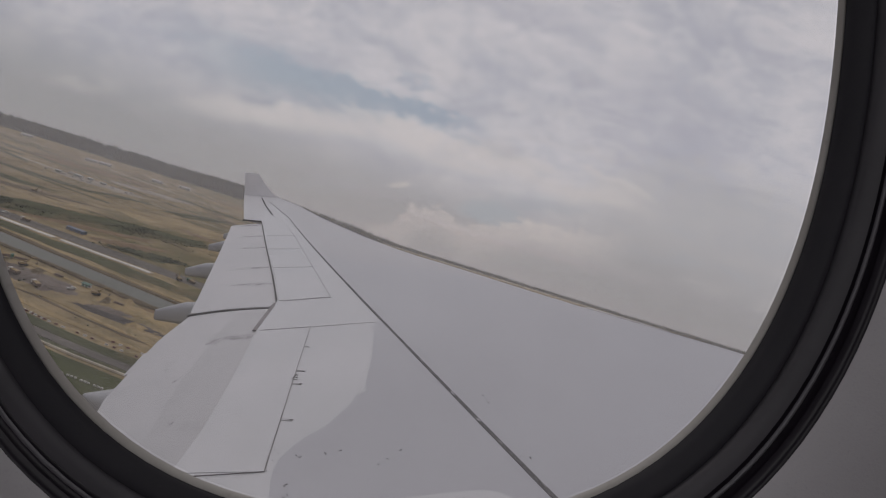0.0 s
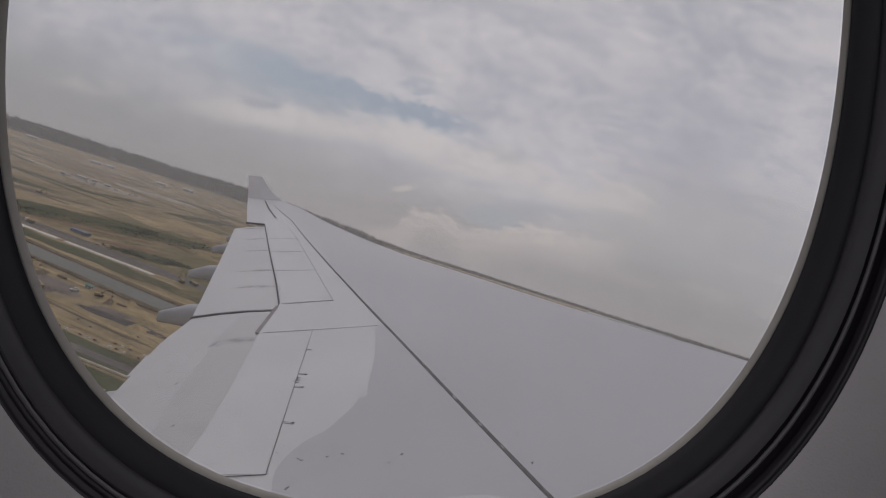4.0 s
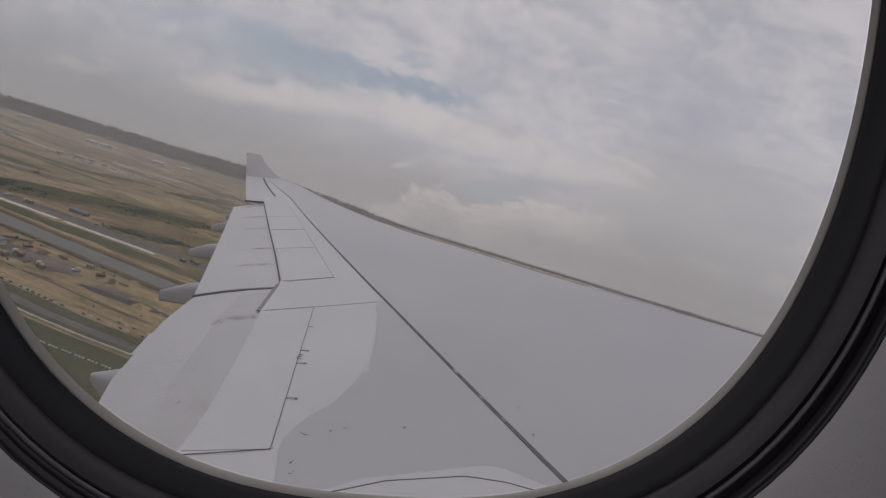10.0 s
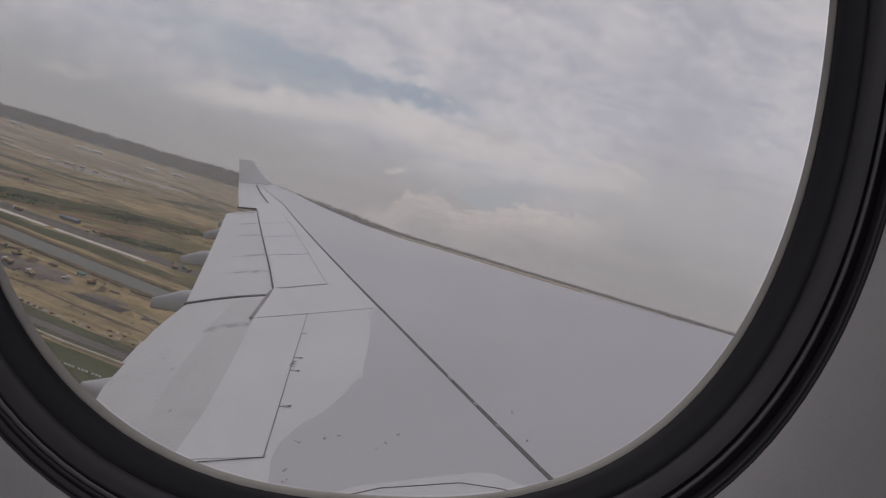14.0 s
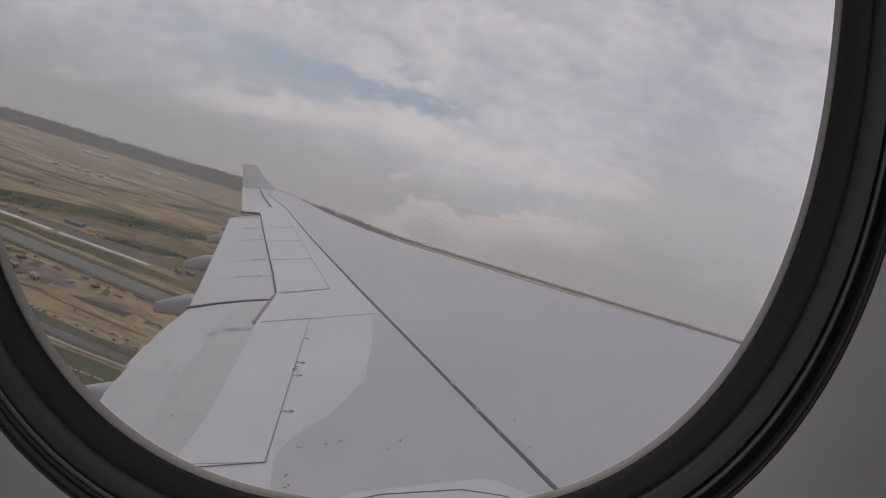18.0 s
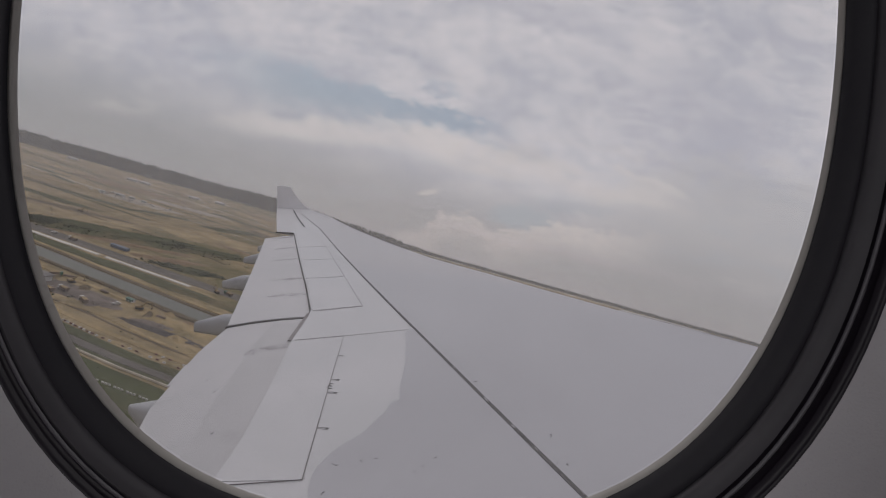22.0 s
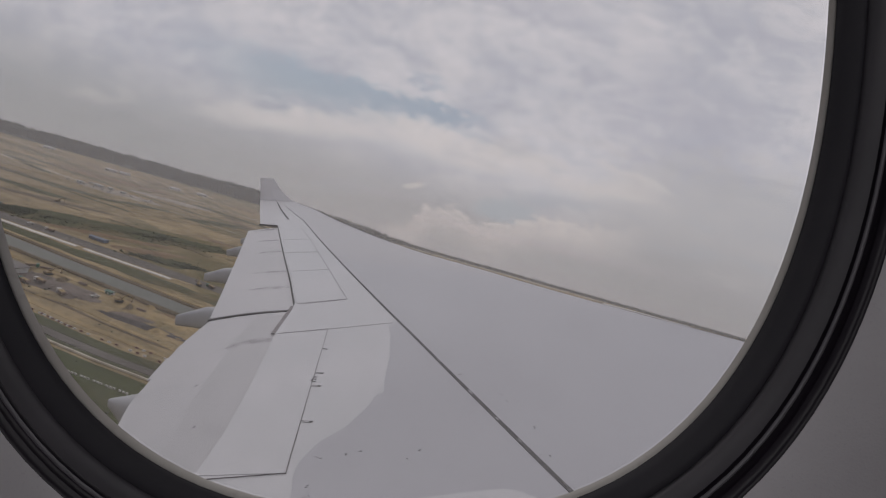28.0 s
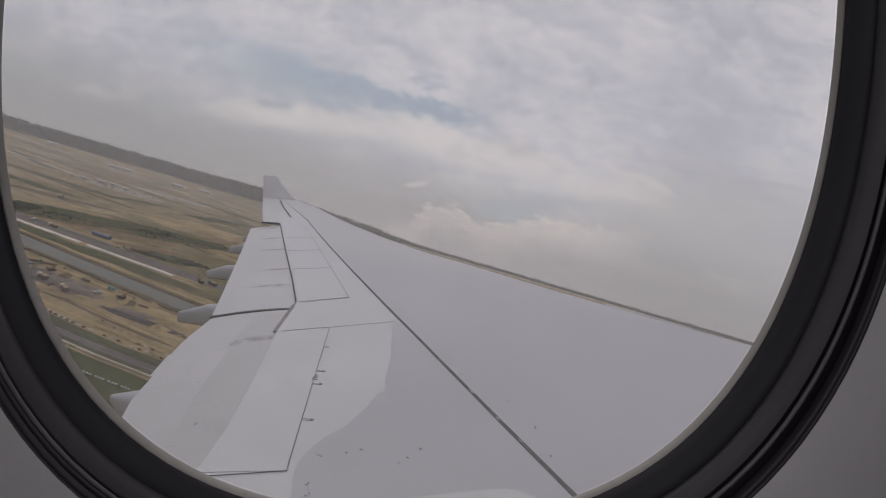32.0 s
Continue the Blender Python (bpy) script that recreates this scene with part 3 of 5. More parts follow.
# stepped rear edge of the inboard flap
for y0, y1, reach in ((5.02, 5.62, 0.045), (5.64, 6.08, 0.025)):
    rows = []
    for y in np.linspace(y0, y1, 5):
        x, z = along(IN_TRAIL, y), wing_z(y) + float(np.interp(y, [p[0] for p in FLAP_Z], [p[1] for p in FLAP_Z]))
        rows.append([(x + 0.05, y, z + 0.012), (x - reach, y, z - 0.014), (x - reach, y, z - 0.022), (x + 0.05, y, z - 0.012)])
    part("trailing_tab", loft(bmesh.new(), rows, closed=True, caps=True), FLAP_PAINT, inner_flap)
# gap between the two flaps
rows = []
for f in np.linspace(0, 1, 8):
    x = -2.40 - 1.17 * f
    drop = 0.035 + 0.21 * (0.55 * f + 0.45 * f * f)
    rows.append([(x, 7.055, wing_z(7.1) - drop + 0.012), (x, 7.215, wing_z(7.1) - drop + 0.012), (x, 7.215, wing_z(7.1) - drop - 0.1), (x, 7.055, wing_z(7.1) - drop - 0.1)])
part("flap_end_seal", loft(bmesh.new(), rows, closed=True, caps=True), SEAL_AND_SLOT_DARK, wing, "dark seal between the flaps")

# aileron gap, its end, and the outer end of the flap
ribbon("aileron_gap", [(-7.03, 19.69), (-8.6, 23.0), (-9.9, 25.9)], 0.07, SEAL_AND_SLOT_DARK, 0.01)
bm = box(bmesh.new(), -7.42, -6.74, 17.83, 17.875, wing_z(17.8) - 0.05, wing_z(17.8) + 0.006)
part("flap_end_seal", bm, SEAL_AND_SLOT_DARK, wing)

# canoe fairings of the flap tracks, under and behind the flaps
for y, tip_x, tip_z, length in ((4.7, -3.27, -1.72, 1.0), (8.2, -4.68, -1.52, 2.6), (11.5, -5.97, -1.10, 2.6), (14.6, -6.97, -0.64, 2.4), (17.0, -7.66, -0.33, 2.2)):
    rows = []
    for f in (0.0, 0.004, 0.012, 0.07, 0.12, 0.18, 0.24, 0.29, 0.4, 0.6, 0.8, 1.0):
        d = min(0.7, length * f)
        wide, tall, rise = 0.035 + 0.27 * d, 0.085 + 0.20 * d, 0.14 * d - 0.02
        if y < 7:
            d = min(d, 0.36)
            wide, tall, rise = 0.03 + 0.50 * d, 0.04 + 0.52 * d, -0.30 * d
        x, z = tip_x + length * f, tip_z + rise - 0.3 * max(0.0, length * f - 0.5)
        rows.append([(x, y + wide * math.copysign(abs(math.cos(a)) ** 0.75, math.cos(a)), z + tall * math.copysign(abs(math.sin(a)) ** 0.6, math.sin(a))) for a in np.linspace(0, 2 * math.pi, 18, endpoint=False)])
    part("flap_track_fairing", loft(bmesh.new(), rows, closed=True, caps=True), FAIRING_PAINT, wing, "pale grey flap track fairing", smooth=True)

# winglet
rows = []
for f in np.linspace(0, 1, 9):
    g = f ** 1.2
    zt = wing_z(26.5) + 1.22 * f
    y = 26.5 + 0.45 * f
    xb, xf = -11.06 - 0.26 * g, -9.15 - 1.42 * g ** 0.55
    rows.append([(xb, y, zt), (xb + (xf - xb) * 0.5, y - 0.06 * (1 - f), zt), (xf, y, zt), (xb + (xf - xb) * 0.5, y + 0.07, zt)])
part("winglet", loft(bmesh.new(), rows, closed=True, caps=True), WINGLET_PAINT, wing, "swept grey winglet")

# smudged patches and wear on the flaps: thin films of grime with their own outline
# (drawn on the flap just behind the cove)
mark0 = random.Random(9)


def flap_point(y, f, trail):
    xf, xb = along(COVE, y) + 0.1, along(trail, y)
    drop = float(np.interp(y, [p[0] for p in FLAP_Z], [p[1] for p in FLAP_Z]))
    return Vector((xf + (xb - xf) * f, y, wing_z(y) - (0.035 if y > 7.1 else 0.014) + (drop + (0.035 if y > 7.1 else 0.014)) * (0.55 * f + 0.45 * f * f) + 0.004))


def smear(y, f, long, wide, trail, material):
    """A film of grime with soft ragged edges, drawn out across the flap."""
    rows = [[flap_point(y + wide * g, f + long * u, trail) for g in (-1, -0.5, 0, 0.5, 1)] for u in np.linspace(-1, 1, 7)]
    part("grime_patch", loft(bmesh.new(), rows), material, outer_flap if y > 7.1 else inner_flap, "grey grime")


smear(5.74, 0.22, 0.20, 0.12, IN_TRAIL, FILM_PALE)
smear(5.64, 0.43, 0.06, 0.12, IN_TRAIL, FILM_DARK)
smear(5.68, 0.42, 0.035, 0.07, IN_TRAIL, FILM_DARK)
for y, dark in ((8.75, 0), (10.2, 1), (12.7, 1), (14.7, 0)):
    smear(y, 0.36, 0.30, 0.13, OUT_TRAIL, FILM_DARK if dark else FILM_PALE)
smear(17.1, 0.4, 0.40, 0.3, OUT_TRAIL, FILM_PALE)
for i in range(9):
    smear(mark0.uniform(2.8, 6.6), mark0.uniform(0.3, 0.9), 0.012, 0.03, IN_TRAIL, FILM_DARK)
# darker strip of flap skin: the spoiler edge's soft shadow put into the paint
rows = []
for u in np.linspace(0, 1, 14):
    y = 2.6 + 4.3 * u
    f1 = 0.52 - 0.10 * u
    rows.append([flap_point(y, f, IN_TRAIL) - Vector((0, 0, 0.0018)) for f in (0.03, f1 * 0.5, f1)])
part("shroud_band", loft(bmesh.new(), rows), SHADE_BAND_PAINT, inner_flap, "slightly darker band painted as the spoiler's shade on the flap")

# thin line of grime along the outer end of the band's rear edge
rows = []
for y in np.linspace(5.6, 6.9, 6):
    f = 0.52 - 0.10 * (y - 2.6) / 4.3
    rows.append([flap_point(y, f + e, IN_TRAIL) + Vector((0, 0, 0.001)) for e in (-0.003, 0.003)])
part("grime_line", loft(bmesh.new(), rows), GRIME_LINE, inner_flap, "faint grey line of grime")

# root fairing: white, with a seam that bows outboard
ROOT = [(-0.81, 2.58), (-0.666, 2.619), (-0.479, 2.715), (-0.247, 2.84), (0.208, 2.96), (0.44, 2.938), (0.681, 2.861), (0.86, 2.80)]
ROOT_EDGE = [(-1.3, 2.40), (-0.82, 2.56), (-0.648, 2.656), (-0.38, 2.844), (0.10, 3.017), (0.30, 3.085), (0.412, 3.098), (0.667, 2.95), (0.806, 2.831), (0.95, 2.76)]
bm = bmesh.new()
rows = []
for x in np.linspace(-1.3, 0.95, 40):
    y = float(np.interp(x, [p[0] for p in ROOT_EDGE], [p[1] for p in ROOT_EDGE]))
    rows.append([(x, y, wing_z(y) + 0.007), (x, 1.9, wing_z(1.9) + 0.007), (x, 1.9, wing_z(1.9) - 0.02), (x, y, wing_z(y) - 0.02)])
part("root_fairing", loft(bm, rows, closed=True, caps=True), WHITE_PAINT, wing, "white wing root fairing")
ribbon("panel_gap", [(-0.95, 2.55), *ROOT], 0.0034, SEAM, 0.0115)
ribbon("panel_gap", [(-0.852, 2.707), (-0.817, 2.603)], 0.003, SEAM, 0.0115)
worn = random.Random(17)
for i in range(10):
    y = worn.uniform(2.9, 7.5) if i else 4.58
    l = worn.uniform(0.012, 0.05)
    o = worn.uniform(-0.012, 0.012)
    ribbon("seal_patch", [(along(BLACK_LINE, y) + o, y), (along(BLACK_LINE, y + l) + o, y + l)], worn.uniform(0.008, 0.022), worn.choice((HAIRLINE, SCUFF, SEAM)), 0.012, "worn grey patch on the seal")
# rivets that show through along the edge of the coating and at the spoiler's corner
for i in range(16):
    y = 3.08 + 0.05 * i + worn.uniform(-0.015, 0.015)
    x = along(LOBE, y) - 0.035 - 0.05 * (i % 2) if i < 12 else -0.93 + 0.035 * (i - 12)
    if i >= 12:
        y = 3.06
    bm = bmesh.new()
    tube(bm, (x, y, wing_z(y) + 0.0005), (x, y, wing_z(y) + 0.0065), 0.0028, 0.0024, 8)
    part("rivet", bm, SCUFF, wing)
# small curled scuffs and stains on the grey coating, in two loose groups
mark = random.Random(5)
SCUFFS = ((-0.836, 3.267), (-0.684, 3.346), (-0.596, 3.378), (-0.331, 3.258), (-0.282, 3.334), (-0.211, 3.458), (-0.812, 2.942), (-0.779, 2.843),
          (0.149, 4.153), (0.042, 5.024), (0.42, 4.592), (0.462, 4.435), (0.638, 3.947), (0.614, 3.548), (0.698, 3.532))
for x, y in SCUFFS:
    for k in range(mark.choice((1, 2, 2))):
        px, py = x + mark.uniform(-0.03, 0.03) * k, y + mark.uniform(-0.03, 0.03) * k
        a, r = mark.uniform(0, 6.3), mark.uniform(0.007, 0.014)
        pts = [(px + r * math.cos(a + b), py + r * math.sin(a + b)) for b in (0, 0.7, 1.4, 2.1)]
        ribbon("scuff_mark", pts, mark.uniform(0.0026, 0.0038), mark.choice((HAIRLINE, HAIRLINE, SCUFF)), 0.009)
# nose gap where the slat ends, and a pale strip painted as the edge highlight
ribbon("nose_highlight", [(2.45, 9.0), (3.02, 8.3), (3.40, 7.75)], 0.035, WINGLET_PAINT, 0.006, "pale glint painted along the slat's nose", taper=0.5)
ribbon("slat_gap", [(3.30, 7.88), (3.55, 7.55), (4.6, 6.1), (5.6, 4.7)], 0.03, SEAM, 0.002)

# ---------------------------------------------------------------- the cabin window
WC = (0.0047, 0.0944)


def rim(offset, depth, n=160):
    """Points of the window's outline, moved outwards by offset and towards the cabin by depth (the lining stands prouder ahead)."""
    pts = []
    for k in range(n):
        a = 2 * math.pi * k / n
        c, s = math.cos(a), math.sin(a)
        r = (abs(c / (0.1341 + offset)) ** 2.535 + abs(s / (0.1862 + offset)) ** 2.535) ** (-1 / 2.535)
        x, z = WC[0] + r * (c + 0.0152 * s), WC[1] + r * (s - 0.0152 * c)
        proud = depth * (0.67 + 3.0 * max(-0.2, min(0.2, x))) if depth > 0 else depth
        pts.append((x, 0.167 + 0.0885 * x + 0.0715 * z - proud, z))
    return pts


window = thing("window_1", ATTITUDE, "rounded cabin window with a black gasket and grooved trim", "window", kind="structure")


def ring(name, profile, material, label):
    return part(name, loft(bmesh.new(), [rim(o / 1000, d / 1000) for o, d in profile], closed=True), material, window, label, smooth=True)


ring("outer_reveal", [(75.0, -12), (30.0, -9), (-0.7, -2.8)], TRIM, "dark outer reveal")
ring("retainer", [(-0.7, -2.8), (-0.5, -2.0), (0.2, -1.0), (0.8, -0.8)], CREAM, "cream retainer round the pane")
ring("gasket", [(0.8, -0.8), (0.0, 0.0), (2.0, 2.2), (4.4, 4.6), (5.8, 5.2), (6.4, 4.8)], GASKET, "black rubber gasket")
ring("inner_trim", [(6.4, 4.8), (6.6, 6.4), (7.2, 7.6), (9.2, 8.8), (10.6, 9.2)], TRIM, "dark grey trim ring")
ring("groove", [(10.6, 9.2), (10.8, 7.0), (11.5, 7.0), (11.7, 9.2)], BLACK_TRIM, "black groove")
ring("bead", [(11.7, 9.2), (12.0, 9.9), (12.6, 9.9), (12.9, 9.3)], BEAD, "thin grey bead")
ring("groove", [(12.9, 9.3), (13.1, 7.4), (14.2, 7.6), (14.5, 10.2)], BLACK_TRIM, "black groove")
ring("outer_trim", [(14.5, 10.2), (15.0, 11.4), (15.8, 12.2), (16.3, 11.8), (16.6, 12.8)], BLACK_TRIM, "black outer trim")
for name, depth in (("inner_pane", -3.0), ("outer_pane", -24.0)):
    bm = bmesh.new()
    ringpts = [bm.verts.new(p) for p in rim(-0.0011 if depth > -10 else 0.06, depth / 1000)]
    bm.faces.new(ringpts)
    ob = part(name, bm, PANE, window, "clear acrylic pane, lightly scratched")
    ob.visible_shadow = False

# wall panel round the window, and the rest of the cabin lining
wall_rows = [rim(0.0166, 0.0128), rim(0.0185, 0.0150), rim(0.032, 0.0180), rim(0.07, 0.018)]
outer = []
for x, y, z in wall_rows[-1]:
    d = Vector((x - WC[0], z - WC[1]))
    k = 1.0 / max(abs(d.x) / 0.75, abs(d.y) / 0.95)
    outer.append((WC[0] + d.x * k, 0.15 - 0.10 * (d.y * k) ** 2, WC[1] + d.y * k))
panel = part("wall_side", loft(bmesh.new(), wall_rows + [outer], closed=True), WALL_PLASTIC, None, smooth=True, matrix=ATTITUDE)
tagged(panel, "pale grey plastic cabin wall panel", "wall", kind="structure")
for name, dims, cat in (("ceiling", (-1.6, 1.6, -5.0, 0.15, 1.12, 1.2), "ceiling"), ("floor", (-1.6, 1.6, -5.0, 0.3, -1.15, -1.05), "floor"),
                        ("wall_front", (1.5, 1.6, -4.9, 0.3, -1.05, 1.12), "wall"),
                        ("wall_rear", (-1.6, -1.5, -4.9, 0.3, -1.05, 1.12), "wall")):
    ob = part(name, box(bmesh.new(), *dims), CABIN_DARK, None, matrix=ATTITUDE)
    tagged(ob, "plain pale grey cabin lining", cat, kind="structure")
for name, dims in (("wall_side_front", (0.72, 1.5, 0.14, 0.2, -1.05, 1.12)), ("wall_side_rear", (-1.5, -0.72, 0.14, 0.2, -1.05, 1.12)),
                   ("wall_side_lower", (-0.8, 0.8, 0.06, 0.2, -1.05, -0.78))):
    ob = part(name, box(bmesh.new(), *dims), WALL_PLASTIC, None, matrix=ATTITUDE)
    tagged(ob, "pale grey plastic cabin wall panel", "wall", kind="structure")

# the fuselage's outer skin, closed round the cabin, with openings at the windows
girth = []
for k in range(96):
    a = 2 * math.pi * k / 96
    c, q = math.cos(a), math.sin(a)
    girth.append((2.8 * math.copysign(abs(c) ** (2 / 3), c), 3.2 * math.copysign(abs(q) ** (2 / 3), q)))
stations = [-17.5, -17, -15.5, -13, -10, -7, -4, -1.6, -0.45, 0.45, 1.6, 4, 7, 10, 12.5, 14.5, 16, 16.8, 17.2]
swell = [0.05, 0.2, 0.42, 0.68, 0.88, 1, 1, 1, 1, 1, 1, 1, 1, 1, 0.97, 0.85, 0.6, 0.35, 0.06]
bm = bmesh.new()
grid = [[bm.verts.new((x, -2.5 + s * u, -0.4 + s * v)) for u, v in girth] for x, s in zip(stations, swell)]
for x0, x1, r0, r1 in zip(stations, stations[1:], grid, grid[1:]):
    for k in range(96):
        q = (k + 1) % 96
        y, z = (r0[k].co.y + r0[q].co.y) / 2, (r0[k].co.z + r0[q].co.z) / 2
        if (y > 0 and x0 == -0.45 and -0.36 < z < 0.6) or (y < -5 and -1.6 <= x0 < 1.6 and -0.15 < z < 0.4):
            continue
        bm.faces.new((r0[k], r0[q], r1[q], r1[k]))
fus = part("wall_outer", bm, WHITE_PAINT, None, smooth=True, matrix=ATTITUDE)
tagged(fus, "white painted airliner fuselage skin round the cabin", "fuselage", kind="structure")

# the far side of the cabin, with its own row of window openings
bm = box(bmesh.new(), -1.6, 1.6, -5.0, -4.9, -1.05, -0.08)
box(bm, -1.6, 1.6, -5.0, -4.9, 0.32, 1.12)
for x0, x1 in ((-1.6, -1.2), (-0.92, -0.67), (-0.39, -0.14), (0.14, 0.39), (0.67, 0.92), (1.2, 1.6)):
    box(bm, x0, x1, -5.0, -4.9, -0.08, 0.32)
tagged(part("wall_far", bm, CABIN_DARK, None, matrix=ATTITUDE), "plain pale grey cabin lining with window openings", "wall", kind="structure")

# ---------------------------------------------------------------- the land below


def soil(name, base, other, green, amount, rough=0.95):
    """Bare ground at three scales: broad tone, patches of scrub, and fine grit."""
    m = bpy.data.materials.new(name)
    m.use_nodes = True
    s = Nodes(m.node_tree)
    at = s.add("ShaderNodeTexCoord").outputs["Object"]
    broad = s.noise(at, 0.006, 3.0, 0.55, 0.4)
    mid = s.noise(at, 0.035, 6.0, 0.62, 0.8)
    fine = s.noise(at, 0.35, 5.0, 0.65, 0.2)
    tracks = s.noise(s.scaled(at, (0.25, 1.3, 1.0)), 0.08, 5.0, 0.6, 0.5)
    col = s.mix(s.smooth(mid, 0.38, 0.66), base, other)
    col = s.mix(s.math("MULTIPLY", s.smooth(tracks, 0.52, 0.64), 0.5), col, tuple(c * 0.58 for c in other))
    col = s.mix(s.math("MULTIPLY", s.smooth(tracks, 0.46, 0.30), 0.4), col, tuple(min(1, c * 1.4) for c in base))
    col = s.mix(s.math("MULTIPLY", s.smooth(s.math("ADD", s.math("MULTIPLY", broad, 0.7), s.math("MULTIPLY", mid, 0.4)), 0.50, 0.66), amount), col, green)
    col = s.mix(s.math("MULTIPLY", s.smooth(fine, 0.50, 0.64), 0.6), col, tuple(c * 0.52 for c in other))
    grit = s.noise(at, 1.6, 3.0, 0.7)
    col = s.mix(s.math("MULTIPLY", s.smooth(grit, 0.53, 0.64), 0.5), col, tuple(min(1.0, c * 1.25) for c in base))
    b = s.add("ShaderNodeBsdfPrincipled")
    s.link(col, b.inputs["Base Color"])
    b.inputs["Roughness"].default_value = rough
    b.inputs["Specular IOR Level"].default_value = 0.1
    h = s.add("ShaderNodeBump")
    h.inputs["Strength"].default_value = 0.5
    h.inputs["Distance"].default_value = 1.2
    s.link(s.math("ADD", mid, s.math("MULTIPLY", fine, 0.35)), h.inputs["Height"])
    s.link(h.outputs[0], b.inputs["Normal"])
    out = s.add("ShaderNodeOutputMaterial")
    s.link(b.outputs[0], out.inputs[0])
    return m


SAND = soil("sand_and_scrub", (0.305, 0.236, 0.138), (0.215, 0.168, 0.100), (0.110, 0.106, 0.052), 0.8)
LOOSE = soil("dug_sand", (0.350, 0.268, 0.148), (0.255, 0.192, 0.106), (0.17, 0.13, 0.068), 0.6)
GRAVEL = soil("grey_gravel", (0.185, 0.155, 0.135), (0.13, 0.11, 0.098), (0.13, 0.11, 0.09), 0.4)
GRASS = soil("rough_grass", (0.094, 0.097, 0.055), (0.068, 0.072, 0.043), (0.19, 0.15, 0.09), 0.85)
AIRFIELD_GRASS = soil("mown_grass", (0.078, 0.087, 0.042), (0.062, 0.072, 0.036), (0.098, 0.090, 0.05), 0.7)
ASPHALT = soil("asphalt", (0.155, 0.14, 0.125), (0.125, 0.113, 0.102), (0.14, 0.125, 0.11), 0.5, 0.9)
CONCRETE = soil("pale_concrete", (0.62, 0.59, 0.54), (0.54, 0.51, 0.46), (0.45, 0.42, 0.37), 0.3, 0.85)
PALE_GRAVEL = soil("pale_gravel", (0.36, 0.315, 0.265), (0.29, 0.25, 0.205), (0.2, 0.17, 0.12), 0.5)
DARK_GRAVEL = soil("dark_gravel", (0.10, 0.09, 0.084), (0.075, 0.068, 0.064), (0.12, 0.10, 0.08), 0.5)
KERB = soil("dusty_concrete", (0.50, 0.45, 0.36), (0.43, 0.385, 0.31), (0.3, 0.26, 0.2), 0.4)
EARTH = soil("reddish_earth", (0.235, 0.165, 0.105), (0.165, 0.116, 0.076), (0.12, 0.095, 0.055), 0.5)
BANK = soil("dark_bank", (0.17, 0.135, 0.092), (0.125, 0.10, 0.068), (0.075, 0.075, 0.045), 0.6)
WATER = surface("canal_water", (0.10, 0.103, 0.085), 0.55, second=(0.088, 0.092, 0.075), scale=0.02, fine=0.4, bump=0.05)
LEAVES = surface("dusty_foliage", (0.048, 0.060, 0.058), 0.95, second=(0.040, 0.051, 0.048), scale=0.03, fine=0.5, speck=0.15)
SHRUB = surface("shrub_foliage", (0.072, 0.078, 0.044), 0.95, second=(0.05, 0.056, 0.034), scale=0.08, fine=0.9, speck=0.3)
YELLOW = surface("machine_yellow", (0.27, 0.19, 0.08), 0.55, scale=1.0, fine=8.0, speck=0.3)
GREEN_PAINT = surface("green_paint", (0.05, 0.13, 0.09), 0.5, scale=1.0)
RED_PAINT = surface("red_paint", (0.13, 0.055, 0.045), 0.55, scale=1.0, speck=0.2)
VAN_WHITE = surface("vehicle_white", (0.50, 0.48, 0.45), 0.45, second=(0.40, 0.375, 0.34), scale=0.8, speck=0.15)
TYRE = surface("tyre_black", (0.03, 0.03, 0.03), 0.8, scale=3.0)
GLASS_DARK = surface("dark_glass", (0.03, 0.04, 0.045), 0.12, scale=0.5)
ROOFING = surface("pale_roof", (0.50, 0.50, 0.49), 0.6, second=(0.42, 0.42, 0.41), scale=0.1, fine=2.0)
RENDERED = surface("pale_render", (0.52, 0.51, 0.49), 0.8, second=(0.45, 0.44, 0.42), scale=0.2, fine=2.0)
OFFICE_ROOF = surface("grey_roof_felt", (0.16, 0.145, 0.14), 0.8, second=(0.13, 0.12, 0.115), scale=0.2, fine=2.0)
BLUE_SHEET = surface("blue_sheet", (0.115, 0.145, 0.195), 0.55, second=(0.10, 0.125, 0.17), scale=0.3, fine=2.0, speck=0.1)
STEEL = surface("rusty_steel", (0.17, 0.125, 0.10), 0.7, scale=0.8)

xs = np.concatenate([[-40000, -15000], np.linspace(-4900, -1500, 8), np.linspace(-1400, 100, 76), np.linspace(200, 4900, 10), [15000, 40000]])
ys = np.concatenate([[-40000, -15000], np.linspace(-4900, 0, 9), np.linspace(40, 1300, 64), np.linspace(1500, 4900, 8), [15000, 40000]])
ground = part("ground", loft(bmesh.new(), [[(x, y, 0.0) for x in xs] for y in ys]), SAND)
tagged(ground, "dry sandy plain with scrub and building works", "ground", kind="structure")

# glowing wall painted as haze, closing the view beyond the woods in sky colour
m = bpy.data.materials.new("far_haze_glow")
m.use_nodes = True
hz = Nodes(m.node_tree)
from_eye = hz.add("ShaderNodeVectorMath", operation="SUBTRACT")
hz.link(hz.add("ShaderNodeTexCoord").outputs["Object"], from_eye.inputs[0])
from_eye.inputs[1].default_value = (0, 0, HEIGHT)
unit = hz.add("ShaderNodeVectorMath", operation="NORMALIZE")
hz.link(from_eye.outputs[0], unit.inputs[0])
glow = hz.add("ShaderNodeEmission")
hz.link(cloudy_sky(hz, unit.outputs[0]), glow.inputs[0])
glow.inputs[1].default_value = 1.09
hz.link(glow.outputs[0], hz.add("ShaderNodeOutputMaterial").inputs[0])
